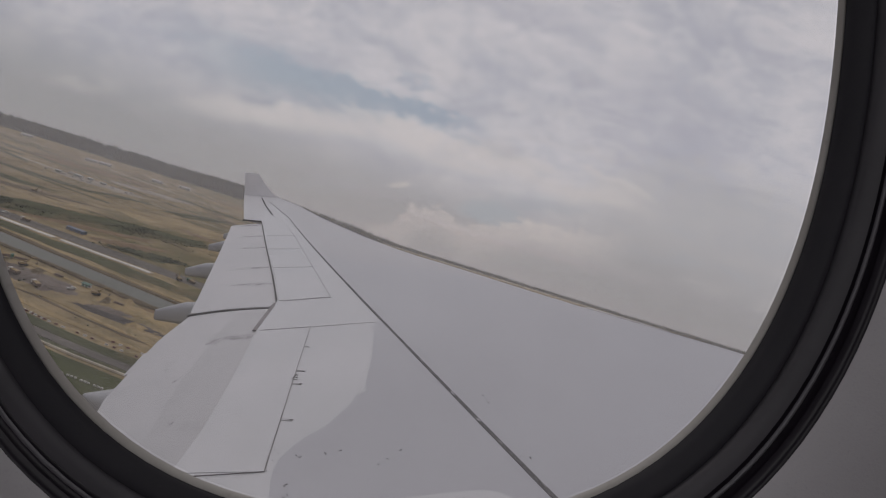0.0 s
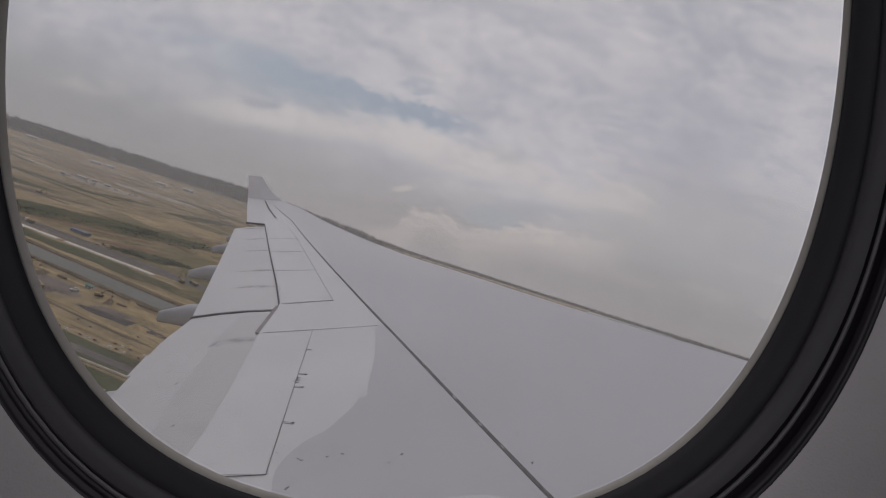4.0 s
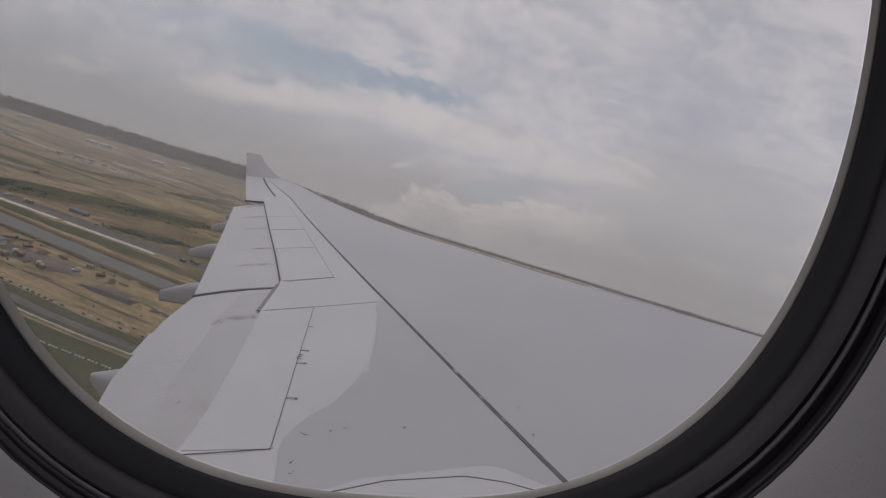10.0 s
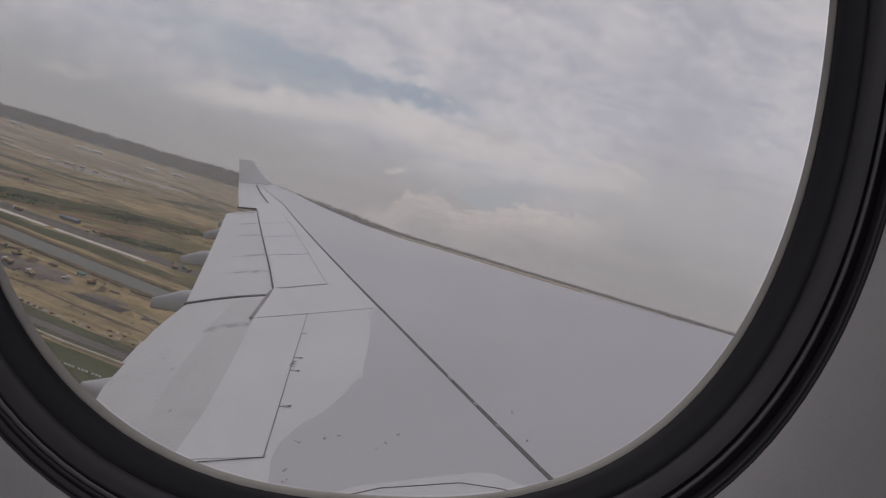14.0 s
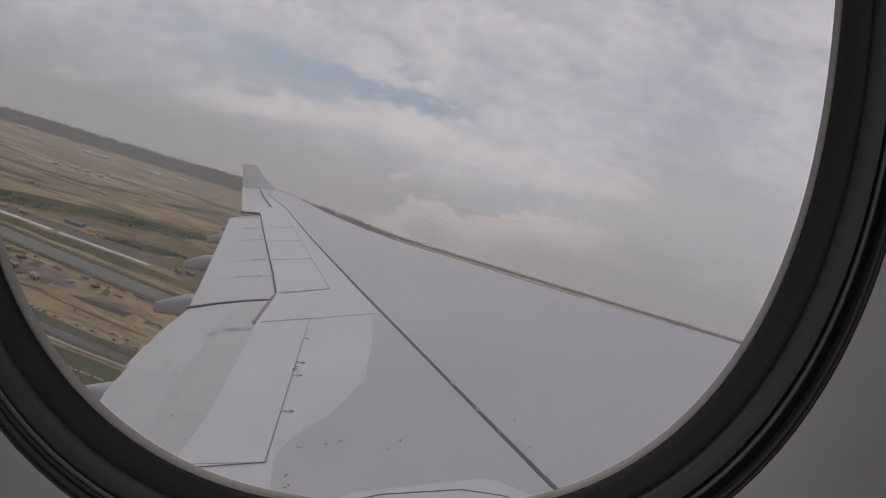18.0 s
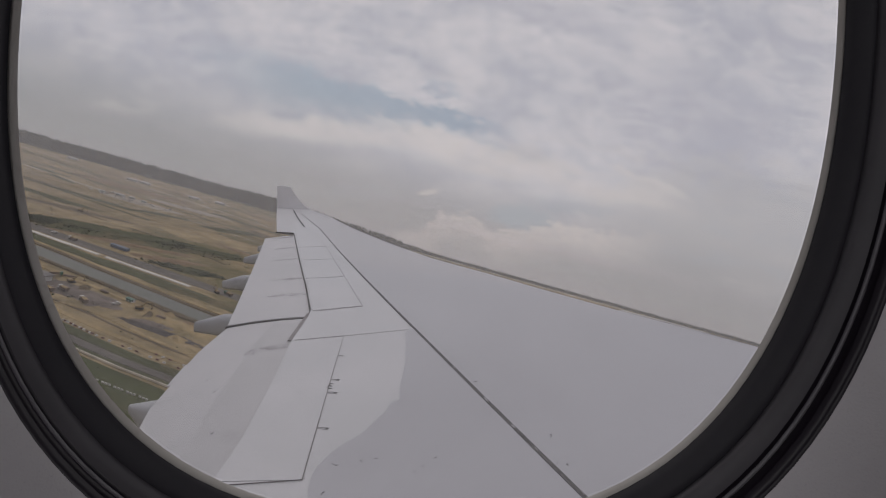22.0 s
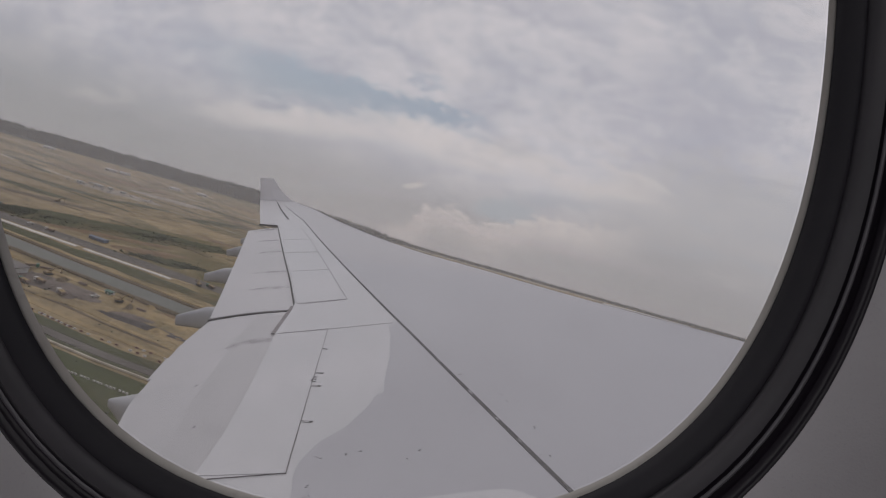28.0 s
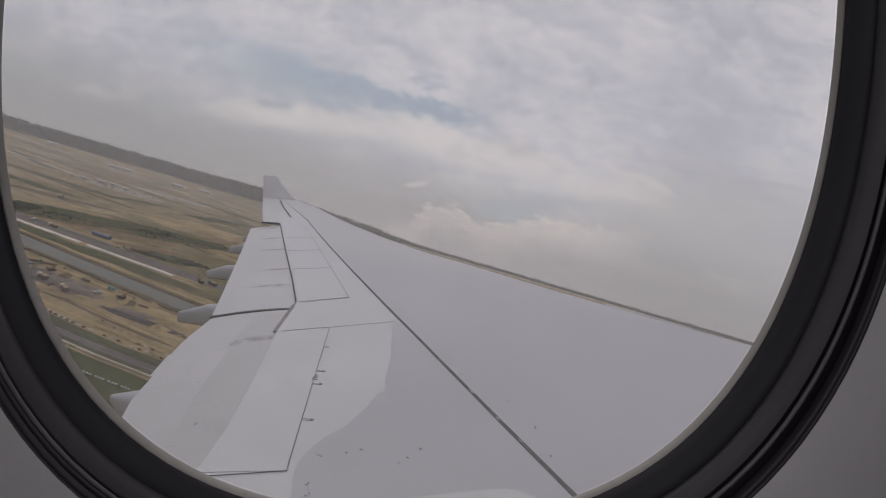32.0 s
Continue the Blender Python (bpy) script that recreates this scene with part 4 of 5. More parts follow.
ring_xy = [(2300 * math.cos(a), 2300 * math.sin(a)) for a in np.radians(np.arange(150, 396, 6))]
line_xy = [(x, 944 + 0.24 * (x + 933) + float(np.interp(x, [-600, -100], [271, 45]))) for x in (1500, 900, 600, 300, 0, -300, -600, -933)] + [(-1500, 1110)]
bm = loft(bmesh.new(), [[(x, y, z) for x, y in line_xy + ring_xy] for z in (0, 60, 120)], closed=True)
haze = tagged(part("backdrop", bm, m, smooth=True), "glowing wall painted as grey haze over the far plain", "haze", kind="structure")
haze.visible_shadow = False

SLOPE = -0.149


def band(name, x0, x1, y0, y1, material, z=0.15, label="", cat="", slope=SLOPE, wobble=0.6, parts=28, seed=1, kind="structure", high=0.0):
    """A long strip of made ground; y0 and y1 are its edges where x is -300."""
    rnd = random.Random(seed)
    rows = []
    for x in np.linspace(x0, x1, parts):
        c = slope * (max(x, -420) + 300) + SLOPE * min(0.0, x + 420)
        a, b = y0 + c + rnd.uniform(-wobble, wobble), y1 + c + rnd.uniform(-wobble, wobble)
        rows.append([(x, a, -0.1), (x, a + (b - a) * 0.12, z), (x, (a + b) / 2, z + high), (x, b - (b - a) * 0.12, z), (x, b, -0.1)])
    ob = part(name, loft(bmesh.new(), rows), material)
    return tagged(ob, label, cat, kind=kind)


band("road", -1500, 260, 395.5, 414, ASPHALT, 0.25, "grey unfinished haul road", "road", seed=3, slope=-0.10)
band("pavement", -1500, -291, 389, 393.4, CONCRETE, 0.45, "pale new concrete lane", "pavement", wobble=0.1, slope=-0.10)
band("pavement", -285, -206, 389, 393.4, CONCRETE, 0.45, "pale new concrete lane", "pavement", wobble=0.1, slope=-0.10)
band("grass_verge", -1500, 260, 371, 387, GRASS, 0.3, "rough green verge beside the canal", "grass", wobble=2.5, seed=6, kind="stuff", high=0.5, parts=110, slope=-0.135)
band("track", -1500, 260, 365, 369, LOOSE, 0.9, "pale dirt track on the canal bank", "track", seed=7, slope=-0.19)
band("embankment", -1500, 260, 360.5, 365, BANK, 0.8, "dark earth bank of the canal", "bank", wobble=1.2, seed=8, high=0.4, slope=-0.195)
band("water", -1500, 260, 340.5, 362, WATER, 0.12, "still green-grey water in the canal", "water", wobble=0.2, seed=9, slope=-0.195)
band("embankment", -1500, 260, 337, 342, BANK, 0.9, "dark stony bank of the canal", "bank", wobble=1.4, seed=10, high=0.5, parts=90, slope=-0.195)
band("track", -1500, 260, 328, 332.5, LOOSE, 0.2, "worn dirt track beside the canal", "track", wobble=1.6, seed=31, slope=-0.195)

# the near road, bending towards the flight line
NEAR = [(200, 172), (-40, 214), (-115, 230), (-147, 233), (-178, 238), (-202, 243.5), (-330, 268), (-900, 356), (-1500, 445)]


def near_band(name, lo, hi, material, z, label, cat, wobble=0.2, seed=2, kind="structure"):
    rnd = random.Random(seed)
    rows = []
    for x in np.linspace(-1500, 200, 60):
        c = float(np.interp(x, [p[0] for p in NEAR[::-1]], [p[1] for p in NEAR[::-1]]))
        a, b = c + lo + rnd.uniform(-wobble, wobble), c + hi + rnd.uniform(-wobble, wobble)
        rows.append([(x, a, -0.1), (x, a + 0.2, z), (x, (a + b) / 2, z + 0.05), (x, b - 0.2, z), (x, b, -0.1)])
    return tagged(part(name, loft(bmesh.new(), rows), material), label, cat, kind=kind)


near_band("grass_verge", 3.0, 11.0, GRASS, 0.25, "dark green verge of the near road", "grass", 0.7, 11, "stuff")
near_band("road", -3.2, 3.0, ASPHALT, 0.32, "grey asphalt road", "road", 0.1, 12)
near_band("grass_verge", -6.2, -3.2, GRASS, 0.25, "dark green verge of the near road", "grass", 0.4, 13, "stuff")
near_band("kerb", -7.6, -6.4, KERB, 0.6, "pale concrete kerb", "kerb", 0.05, 14)
near_band("grass", -150.0, -10.5, AIRFIELD_GRASS, 0.2, "dark mown grass of the airfield beside the road", "grass", 0.8, 18, "stuff")
near_band("ditch", -8.8, -7.7, BANK, 0.15, "dark ditch beside the kerb", "ditch", 0.3, 17)
near_band("track", 18.5, 22.5, LOOSE, 0.2, "pale dirt track", "track", 1.0, 15)
near_band("ditch", 29.5, 32.0, BANK, 0.2, "dark rut across the sand", "ditch", 1.2, 16)

# belts of green and bare ground further out
strip = random.Random(12)
for y0, wide, mat, lab in ((572, 9, GRASS, "g"), (585, 7, LOOSE, "s"), (655, 5, KERB, "c"), (700, 14, GRASS, "g"),
                           (742, 10, LOOSE, "s"), (775, 16, GRASS, "g"), (818, 6, KERB, "c"), (870, 14, LOOSE, "s")):
    x = -1500.0
    while x < 200:
        run = strip.uniform(150, 420)
        label, cat, name = {"g": ("rough green strip on the plain", "grass", "grass_strip"), "s": ("bare pale dirt strip", "track", "dirt_strip"),
                            "c": ("pale unfinished concrete strip", "pavement", "concrete_strip")}[lab]
        band(name, x, x + run, y0 + strip.uniform(-4, 4), y0 + wide * strip.uniform(0.7, 1.2), mat, 0.2, label, cat, slope=-0.11, wobble=wide * 0.16, parts=24,
             seed=int(x) + y0, kind="stuff" if lab == "g" else "structure")
        x += run + strip.uniform(10, 90)


for y0, wide, mat, lab in ((930, 26, LOOSE, "bare pale ground before the far woods"), (985, 18, GRASS, "green strip before the far woods"), (1040, 22, LOOSE, "bare pale ground before the far woods"), (1085, 14, KERB, "pale concrete strip before the far woods")):
    band("far_strip", -330, 1500, y0, y0 + wide, mat, 0.3, lab, "strip", slope=0.22, wobble=wide * 0.2, parts=60, seed=y0)


def heap(name, x, y, rx, ry, h, material, label, seed=1, turn=0.0, kind="", cat="heap", rings=9, spokes=72):
    """A low irregular mound."""
    rnd = Vector((seed * 7.3, seed * 3.1, 0))
    rows = []
    for i in range(rings + 1):
        f = i / rings
        row = []
        for k in range(spokes):
            a = 2 * math.pi * k / spokes
            ring_at = Vector((math.cos(a), math.sin(a), 0))
            edge = 1 + 0.42 * noise.noise(ring_at * 1.3 + rnd) + 0.22 * noise.noise(ring_at * 4.5 + rnd) + 0.12 * noise.noise(ring_at * 11 + rnd)
            px, py = rx * edge * f * math.cos(a), ry * edge * f * math.sin(a)
            z = h * (0.5 + 0.5 * math.cos(math.pi * f)) * (1 + 0.5 * noise.noise(Vector((px, py, 0)) * (2.2 / max(rx, ry)) + rnd))
            row.append((px, py, z if i < rings else -0.3))
        rows.append(row)
    bm = loft(bmesh.new(), rows, closed=True)
    ob = part(name, bm, material, smooth=True, matrix=pose(x, y, 0.05, 0, 0, turn))
    return tagged(ob, label, cat, kind=kind)


heap("grassy_rise", -332, 474, 92, 34, 4.0, GRASS, "dark grassy rise on the plain", 1, 33, "stuff", "rise")
heap("grassy_rise", -366, 456, 46, 30, 4.0, GRASS, "dark grassy rise on the plain", 2, 28, "stuff", "rise")
heap("grassy_rise", -272, 512, 50, 24, 3.0, GRASS, "dark grassy rise on the plain", 3, 24, "stuff", "rise")
heap("grassy_rise", -234, 424, 24, 12, 2.0, GRASS, "dark bushes at the end of the lane", 38, 15, "stuff", "rise")
heap("grassy_rise", -480, 548, 64, 13, 1.5, GRASS, "thin green growth on the plain", 33, 0, "stuff", "rise")
heap("grassy_rise", -490, 612, 92, 9, 1.5, GRASS, "thin green growth on the plain", 34, 4, "stuff", "rise")
heap("grassy_rise", -412, 644, 40, 12, 1.5, GRASS, "thin green growth on the plain", 39, 40, "stuff", "rise")
heap("grassy_rise", -328, 682, 52, 18, 1.5, GRASS, "thin green growth on the plain", 40, 55, "stuff", "rise")
heap("dirt_field", -264, 437, 34, 12, 0.8, EARTH, "bare orange earth beside the haul road", 35, 38, "structure", "sand")
heap("dirt_field", -312, 448, 62, 9, 0.9, EARTH, "rough reddish earth below the grassy rise", 44, 28, "structure", "sand")
heap("dirt_field", -430, 520, 70, 12, 0.9, BANK, "dark worked earth on the plain", 45, 20, "structure", "sand")
heap("dirt_field", -386, 505, 50, 10, 0.8, LOOSE, "bare pale sand behind the rise", 4, 33, "structure", "sand")
heap("dirt_field", -300, 590, 90, 40, 0.8, LOOSE, "bare worked earth", 36, 20, "structure", "sand")
heap("dirt_field", -560, 790, 110, 30, 0.8, EARTH, "bare reddish earth before the woods", 41, 20, "structure", "sand")
heap("gravel_patch", -470, 684, 60, 24, 0.8, PALE_GRAVEL, "pale gravelled works yard", 37, 14, "structure", "gravel")
heap("gravel_patch", -440, 760, 60, 20, 0.8, PALE_GRAVEL, "pale gravelled works yard", 42, 10, "structure", "gravel")
heap("sand_field", -165, 299, 34, 9, 0.8, LOOSE, "bare pale sand", 5, -12, "structure", "sand")
heap("gravel_patch", -236, 300, 32, 12, 0.6, GRAVEL, "grey gravel spread on the sand", 6, -10, "structure", "gravel")
heap("gravel_patch", -161, 280.5, 28, 4.6, 1.2, DARK_GRAVEL, "long dark heap of gravel on the sand", 16, -4, "structure", "gravel")
heap("gravel_patch", -130, 279, 7, 2.6, 0.9, DARK_GRAVEL, "dark heap of gravel on the sand", 18, 10, "structure", "gravel")
for i, (x, y, r, h, mat) in enumerate(((-320, 318, 14, 4, LOOSE), (-295, 312, 10, 3, BANK), (-212, 288, 5, 2.2, GRAVEL), (-183, 300, 6, 2.4, BANK), (-176, 311, 5, 2, LOOSE), (-150, 278, 8, 2, LOOSE),
                                       (-265, 304, 12, 3, BANK), (-340, 318, 9, 3, BANK), (-236, 311, 7, 2.2, BANK))):
    heap("spoil_heap", x, y, r, r * 0.55, h, mat, "heap of dug earth on the sand", 20 + i, i * 37, cat="spoil heap")

# patches of turned earth, scraped ground and wheel tracks over the works
dug = random.Random(41)
for x, y, rx, ry, mat in ((-318, 311, 36, 14, EARTH), (-262, 288, 20, 7, EARTH), (-286, 296, 16, 6, BANK), (-214, 296, 18, 7, GRAVEL), (-172, 288, 14, 5, GRAVEL), (-150, 311, 18, 6, EARTH),
                          (-380, 338, 30, 10, EARTH)):
    heap("turned_earth", x, y, rx, ry, dug.uniform(0.3, 0.8), mat, "patch of turned reddish earth on the sand", dug.randint(50, 900), dug.uniform(-30, 10), "structure", "earth")
for i in range(26):
    x, y = dug.uniform(-760, -120), dug.uniform(480, 930)
    heap("turned_earth", x, y, dug.uniform(14, 55), dug.uniform(5, 14), dug.uniform(0.3, 1.0), dug.choice((EARTH, EARTH, BANK, LOOSE, GRASS)), "scraped patch of earth on the plain",
         100 + i, dug.uniform(-20, 8), "structure", "earth")


def wheel_track(x, y, turn, length, bow, seed):
    """A pair of ruts winding over the sand."""
    rnd = random.Random(seed)
    rows = []
    for f in np.linspace(0, 1, 18):
        u = (f - 0.5) * length
        v = bow * math.sin(math.pi * f) + 1.5 * math.sin(9 * f + seed)
        wide = 1.4 + rnd.uniform(-0.3, 0.3)
        rows.append([(u, v - wide, -0.05), (u, v - wide * 0.7, 0.32), (u, v + wide * 0.7, 0.32), (u, v + wide, -0.05)])
    ob = part("wheel_track", loft(bmesh.new(), rows), BANK if seed % 2 else LOOSE, matrix=pose(x, y, 0.05, 0, 0, turn))
    tagged(ob, "worn wheel track across the sand", "track", kind="structure")


for i, (x, y, a, l, b) in enumerate(((-170, 266, -12, 110, 6), (-300, 301, -18, 90, 7), (-225, 311, -12, 120, 4), (-330, 500, -8, 200, 14), (-470, 640, -4, 260, 18),
                                     (-300, 700, -12, 240, -15), (-560, 700, 6, 240, 12))):
    wheel_track(x, y, a, l, b, i)

# woods along the far edge of the plain
rng = np.random.default_rng(4)
ico = bmesh.new()
bmesh.ops.create_icosphere(ico, subdivisions=1, radius=1.0)
ICO_V = np.array([v.co[:] for v in ico.verts])
ICO_F = np.array([[v.index for v in f.verts] for f in ico.faces])
ico.free()


def clumps(name, centres, radii, material, label, cat, squash=0.8, rough=0.3, kind="stuff"):
    """Many small leafy clumps joined into one mesh."""
    n, k = len(centres), len(ICO_V)
    jag = 1 + rng.uniform(-rough, rough, (n, k, 1))
    v = centres[:, None, :] + ICO_V[None] * jag * (radii[:, None, None] * np.array([1, 1, squash]))
    f = (ICO_F[None] + (np.arange(n) * k)[:, None, None]).reshape(-1, 3)
    me = bpy.data.meshes.new(name)
    me.from_pydata(v.reshape(-1, 3).tolist(), [], f.tolist())
    me.materials.append(material)
    me.polygons.foreach_set("use_smooth", [True] * len(me.polygons))
    return tagged(new(name, me), label, cat, kind=kind)


def belt(name, count, depth, shift, low, high, label):
    u = rng.uniform(0, 1, count)
    x = -2000 + 3600 * u
    reach = np.interp(x, [-450, -100], [1.0, 0.12])
    y = 944 + 0.24 * (x + 933) + (shift + rng.uniform(0, depth, count)) * reach
    y = np.where(x < -933, 944 + 0.18 * (x + 933) + shift + rng.uniform(0, depth, count), y)
    h = rng.uniform(low, high, count) * (1 + 0.05 * np.sin(x * 0.021) + 0.03 * np.sin(x * 0.083)) * np.interp(x, [-1100, -700, -450, -300, -50], [0.6, 0.8, 1.2, 0.9, 0.42])
    cs, rs = [], []
    for i in range(10):
        f = (0.2, 0.3, 0.4, 0.5, 0.6, 0.7, 0.8, 0.92, 0.35, 0.55)[i]
        spread = h * 0.28 * (1.15 - f)
        cs.append(np.stack([x + rng.normal(0, 1, count) * spread, y + rng.normal(0, 1, count) * spread, h * f], 1))
        rs.append(h * (0.24 - 0.14 * f) * rng.uniform(0.7, 1.25, count))
    return clumps(name, np.concatenate(cs), np.concatenate(rs), LEAVES, label, "woods", 1.0)


rows = []
for x in np.linspace(-2000, 1600, 160):
    y = 944 + (0.24 if x > -933 else 0.18) * (x + 933)
    reach = float(np.interp(x, [-450, -100], [1.0, 0.12]))
    rows.append([(x, y + 2, -0.1), (x, y + 6, 2.0), (x, y + 90 * reach, 3.0), (x, y + 230 * reach, 3.0)])
tagged(part("undergrowth", loft(bmesh.new(), rows), LEAVES), "dusty green undergrowth beneath the woods", "undergrowth", kind="stuff")
belt("woods", 9800, 170, 4, 9.6, 11.6, "dense dusty green woods on the skyline")
belt("woods", 1700, 60, 190, 11.5, 13.8, "further dusty green woods in the haze")
# scrub
n = 3600
sx, sy = rng.uniform(-1000, 60, n), rng.uniform(140, 900, n)
keep = (np.abs(sy - (368 + SLOPE * (sx + 300))) > 52) & (np.abs(sy - np.interp(sx, [p[0] for p in NEAR[::-1]], [p[1] for p in NEAR[::-1]])) > 14)
sx, sy = sx[keep], sy[keep]
clumps("scrub", np.stack([sx, sy, np.full(len(sx), 0.3)], 1), rng.uniform(0.25, 0.95, len(sx)) ** 1.4, SHRUB, "low dusty scrub on the sand", "scrub", 0.7)
n = 1500
gx = rng.normal(-332, 42, n)
gy = 468 + 0.62 * (gx + 332) + rng.normal(0, 9, n)
clumps("scrub", np.stack([gx, gy, np.full(n, 0.7)], 1), rng.uniform(0.6, 1.9, n), GRASS, "dark bushes on the grassy rise", "scrub", 0.3)
n, m_low = 7000, 1500
low = np.arange(n) >= n - m_low
gx = np.where(low, rng.normal(-236, 13, n), rng.normal(-345, 36, n))
gy = np.where(low, 424 + 0.3 * (gx + 236), 466 + 0.60 * (gx + 345)) + rng.normal(0, 1, n) * np.where(low, 4.0, 8.0)
gz = np.where(low, 1.0, 2.3) * rng.uniform(0.5, 1.2, n)
clumps("thicket", np.stack([gx, gy, gz], 1), rng.uniform(0.25, 0.95, n), SHRUB, "dark green ragged thicket on the grassy rise", "thicket", 0.6, 0.45)
n = 420
rx = rng.uniform(-415, 0, n)
clumps("bank_stones", np.stack([rx, 339.5 - 0.195 * (rx + 300) + rng.uniform(-2, 2, n), np.full(n, 1.0)], 1), rng.uniform(0.3, 0.9, n), BANK, "loose stones along the canal bank", "stones", 0.7)

# thin translucent sheets added over the plain as painted haze, lit by the sky
m = bpy.data.materials.new("haze_sheet")
m.use_nodes = True
dh = Nodes(m.node_tree)
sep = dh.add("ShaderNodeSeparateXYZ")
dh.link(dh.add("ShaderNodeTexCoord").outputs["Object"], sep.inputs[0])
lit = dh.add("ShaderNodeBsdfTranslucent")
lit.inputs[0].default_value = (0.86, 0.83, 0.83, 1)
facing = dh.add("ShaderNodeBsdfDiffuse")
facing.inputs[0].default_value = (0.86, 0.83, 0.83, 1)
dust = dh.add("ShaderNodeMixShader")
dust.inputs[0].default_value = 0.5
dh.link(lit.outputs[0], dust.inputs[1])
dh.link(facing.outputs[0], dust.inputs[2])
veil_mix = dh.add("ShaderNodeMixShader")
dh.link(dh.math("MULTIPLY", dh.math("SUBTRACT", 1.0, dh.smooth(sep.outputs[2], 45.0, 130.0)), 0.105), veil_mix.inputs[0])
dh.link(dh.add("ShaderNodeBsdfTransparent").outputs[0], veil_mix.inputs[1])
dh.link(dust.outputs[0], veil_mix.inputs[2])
dh.link(veil_mix.outputs[0], dh.add("ShaderNodeOutputMaterial").inputs[0])
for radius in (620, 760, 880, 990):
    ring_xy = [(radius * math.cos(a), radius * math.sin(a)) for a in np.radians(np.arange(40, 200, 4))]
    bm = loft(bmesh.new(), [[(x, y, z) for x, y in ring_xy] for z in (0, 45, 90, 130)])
    tagged(part("backdrop", bm, m, smooth=True), "thin translucent sheet added as haze over the plain", "haze", kind="structure")

# ---------------------------------------------------------------- machines, blocks and sheds on the plain


def excavator():
    top = thing("excavator", pose(0, 0, 0), "yellow tracked excavator with its boom raised, on the sand", "excavator", "excavators")
    for side in (-1.2, 1.2):
        bm = bmesh.new()
        rows = []
        for y in (side - 0.3, side + 0.3):
            pts = [(-1.9 + 0.45 * math.cos(a), 0.48 + 0.45 * math.sin(a)) for a in np.linspace(math.pi / 2, 3 * math.pi / 2, 7)]
            pts += [(1.9 + 0.45 * math.cos(a), 0.48 + 0.45 * math.sin(a)) for a in np.linspace(-math.pi / 2, math.pi / 2, 7)]
            rows.append([(x, y, z) for x, z in pts])
        part("track", loft(bm, rows, closed=True, caps=True), TYRE, top, "black crawler track")
    part("chassis", box(bmesh.new(), -1.2, 1.2, -0.9, 0.9, 0.5, 1.05, 0.05), STEEL, top)
    part("engine_housing", box(bmesh.new(), -2.2, 0.7, -1.3, 1.3, 1.05, 2.1, 0.15), YELLOW, top)
    part("counterweight", box(bmesh.new(), -2.7, -2.2, -1.3, 1.3, 1.0, 1.9, 0.12), STEEL, top)
    cab = part("cab", box(bmesh.new(), 0.1, 1.6, 0.25, 1.3, 1.05, 2.9, 0.1), YELLOW, top)
    part("cab_window", box(bmesh.new(), 0.3, 1.63, 0.22, 1.33, 1.9, 2.7, 0.04), GLASS_DARK, cab, "dark cab glass")
    bm = tube(bmesh.new(), (0.8, -0.3, 1.6), (3.2, -0.3, 5.0), 0.32, 0.30, 6)
    tube(bm, (3.2, -0.3, 5.0), (6.0, -0.3, 5.2), 0.30, 0.22, 6)
    part("boom", bm, YELLOW, top)
    part("arm", tube(bmesh.new(), (6.0, -0.3, 5.4), (7.0, -0.3, 2.2), 0.24, 0.16, 6), YELLOW, top)
    bm = loft(bmesh.new(), [[(7.0, y, 2.3), (7.5, y, 1.7), (7.2, y, 1.0), (6.4, y, 1.0), (6.3, y, 1.6)] for y in (-0.9, 0.3)], closed=True, caps=True)
    part("bucket", bm, STEEL, top, "rusty steel bucket")
    return top


def wheel(parent, x, y, r, w):
    bm = tube(bmesh.new(), (x, y - w / 2, r), (x, y + w / 2, r), r, r, 14)
    tyre = part("wheel", bm, TYRE, parent)
    part("rim", tube(bmesh.new(), (x, y - w / 2 - 0.02, r), (x, y + w / 2 + 0.02, r), r * 0.5, r * 0.5, 10), METAL, tyre)


def dump_truck(colour, label, name="dump_truck"):
    top = thing(name, pose(0, 0, 0), label, "truck", "site trucks")
    part("chassis", box(bmesh.new(), -3.6, 3.2, -0.5, 0.5, 0.7, 1.05), STEEL, top)
    cab = part("cab", box(bmesh.new(), 2.0, 3.7, -1.2, 1.2, 0.8, 2.8, 0.15), colour, top)
    part("windscreen", box(bmesh.new(), 3.3, 3.74, -1.05, 1.05, 1.8, 2.6, 0.05), GLASS_DARK, cab)
    rows = [[(-3.8, -1.25, 1.1), (-3.8, 1.25, 1.1), (-3.8, 1.35, 2.3), (-3.8, -1.35, 2.3)], [(1.7, -1.25, 1.1), (1.7, 1.25, 1.1), (1.7, 1.35, 2.6), (1.7, -1.35, 2.6)]]
    part("bed", loft(bmesh.new(), rows, closed=True, caps=True), STEEL if colour is not STEEL else YELLOW, top, "steel tipper body")
    part("load", loft(bmesh.new(), [[(-3.5, -1.1, 2.3), (-3.5, 0, 2.5), (-3.5, 1.1, 2.3)], [(-1, -1.2, 2.5), (-1, 0, 3.1), (-1, 1.2, 2.5)], [(1.5, -1.2, 2.55), (1.5, 0, 2.7), (1.5, 1.2, 2.55)]]), LOOSE, top, "load of sand")
    for x in (2.6, -1.6, -2.8):
        for y in (-1.05, 1.05):
            wheel(top, x, y, 0.52, 0.34)
    return top


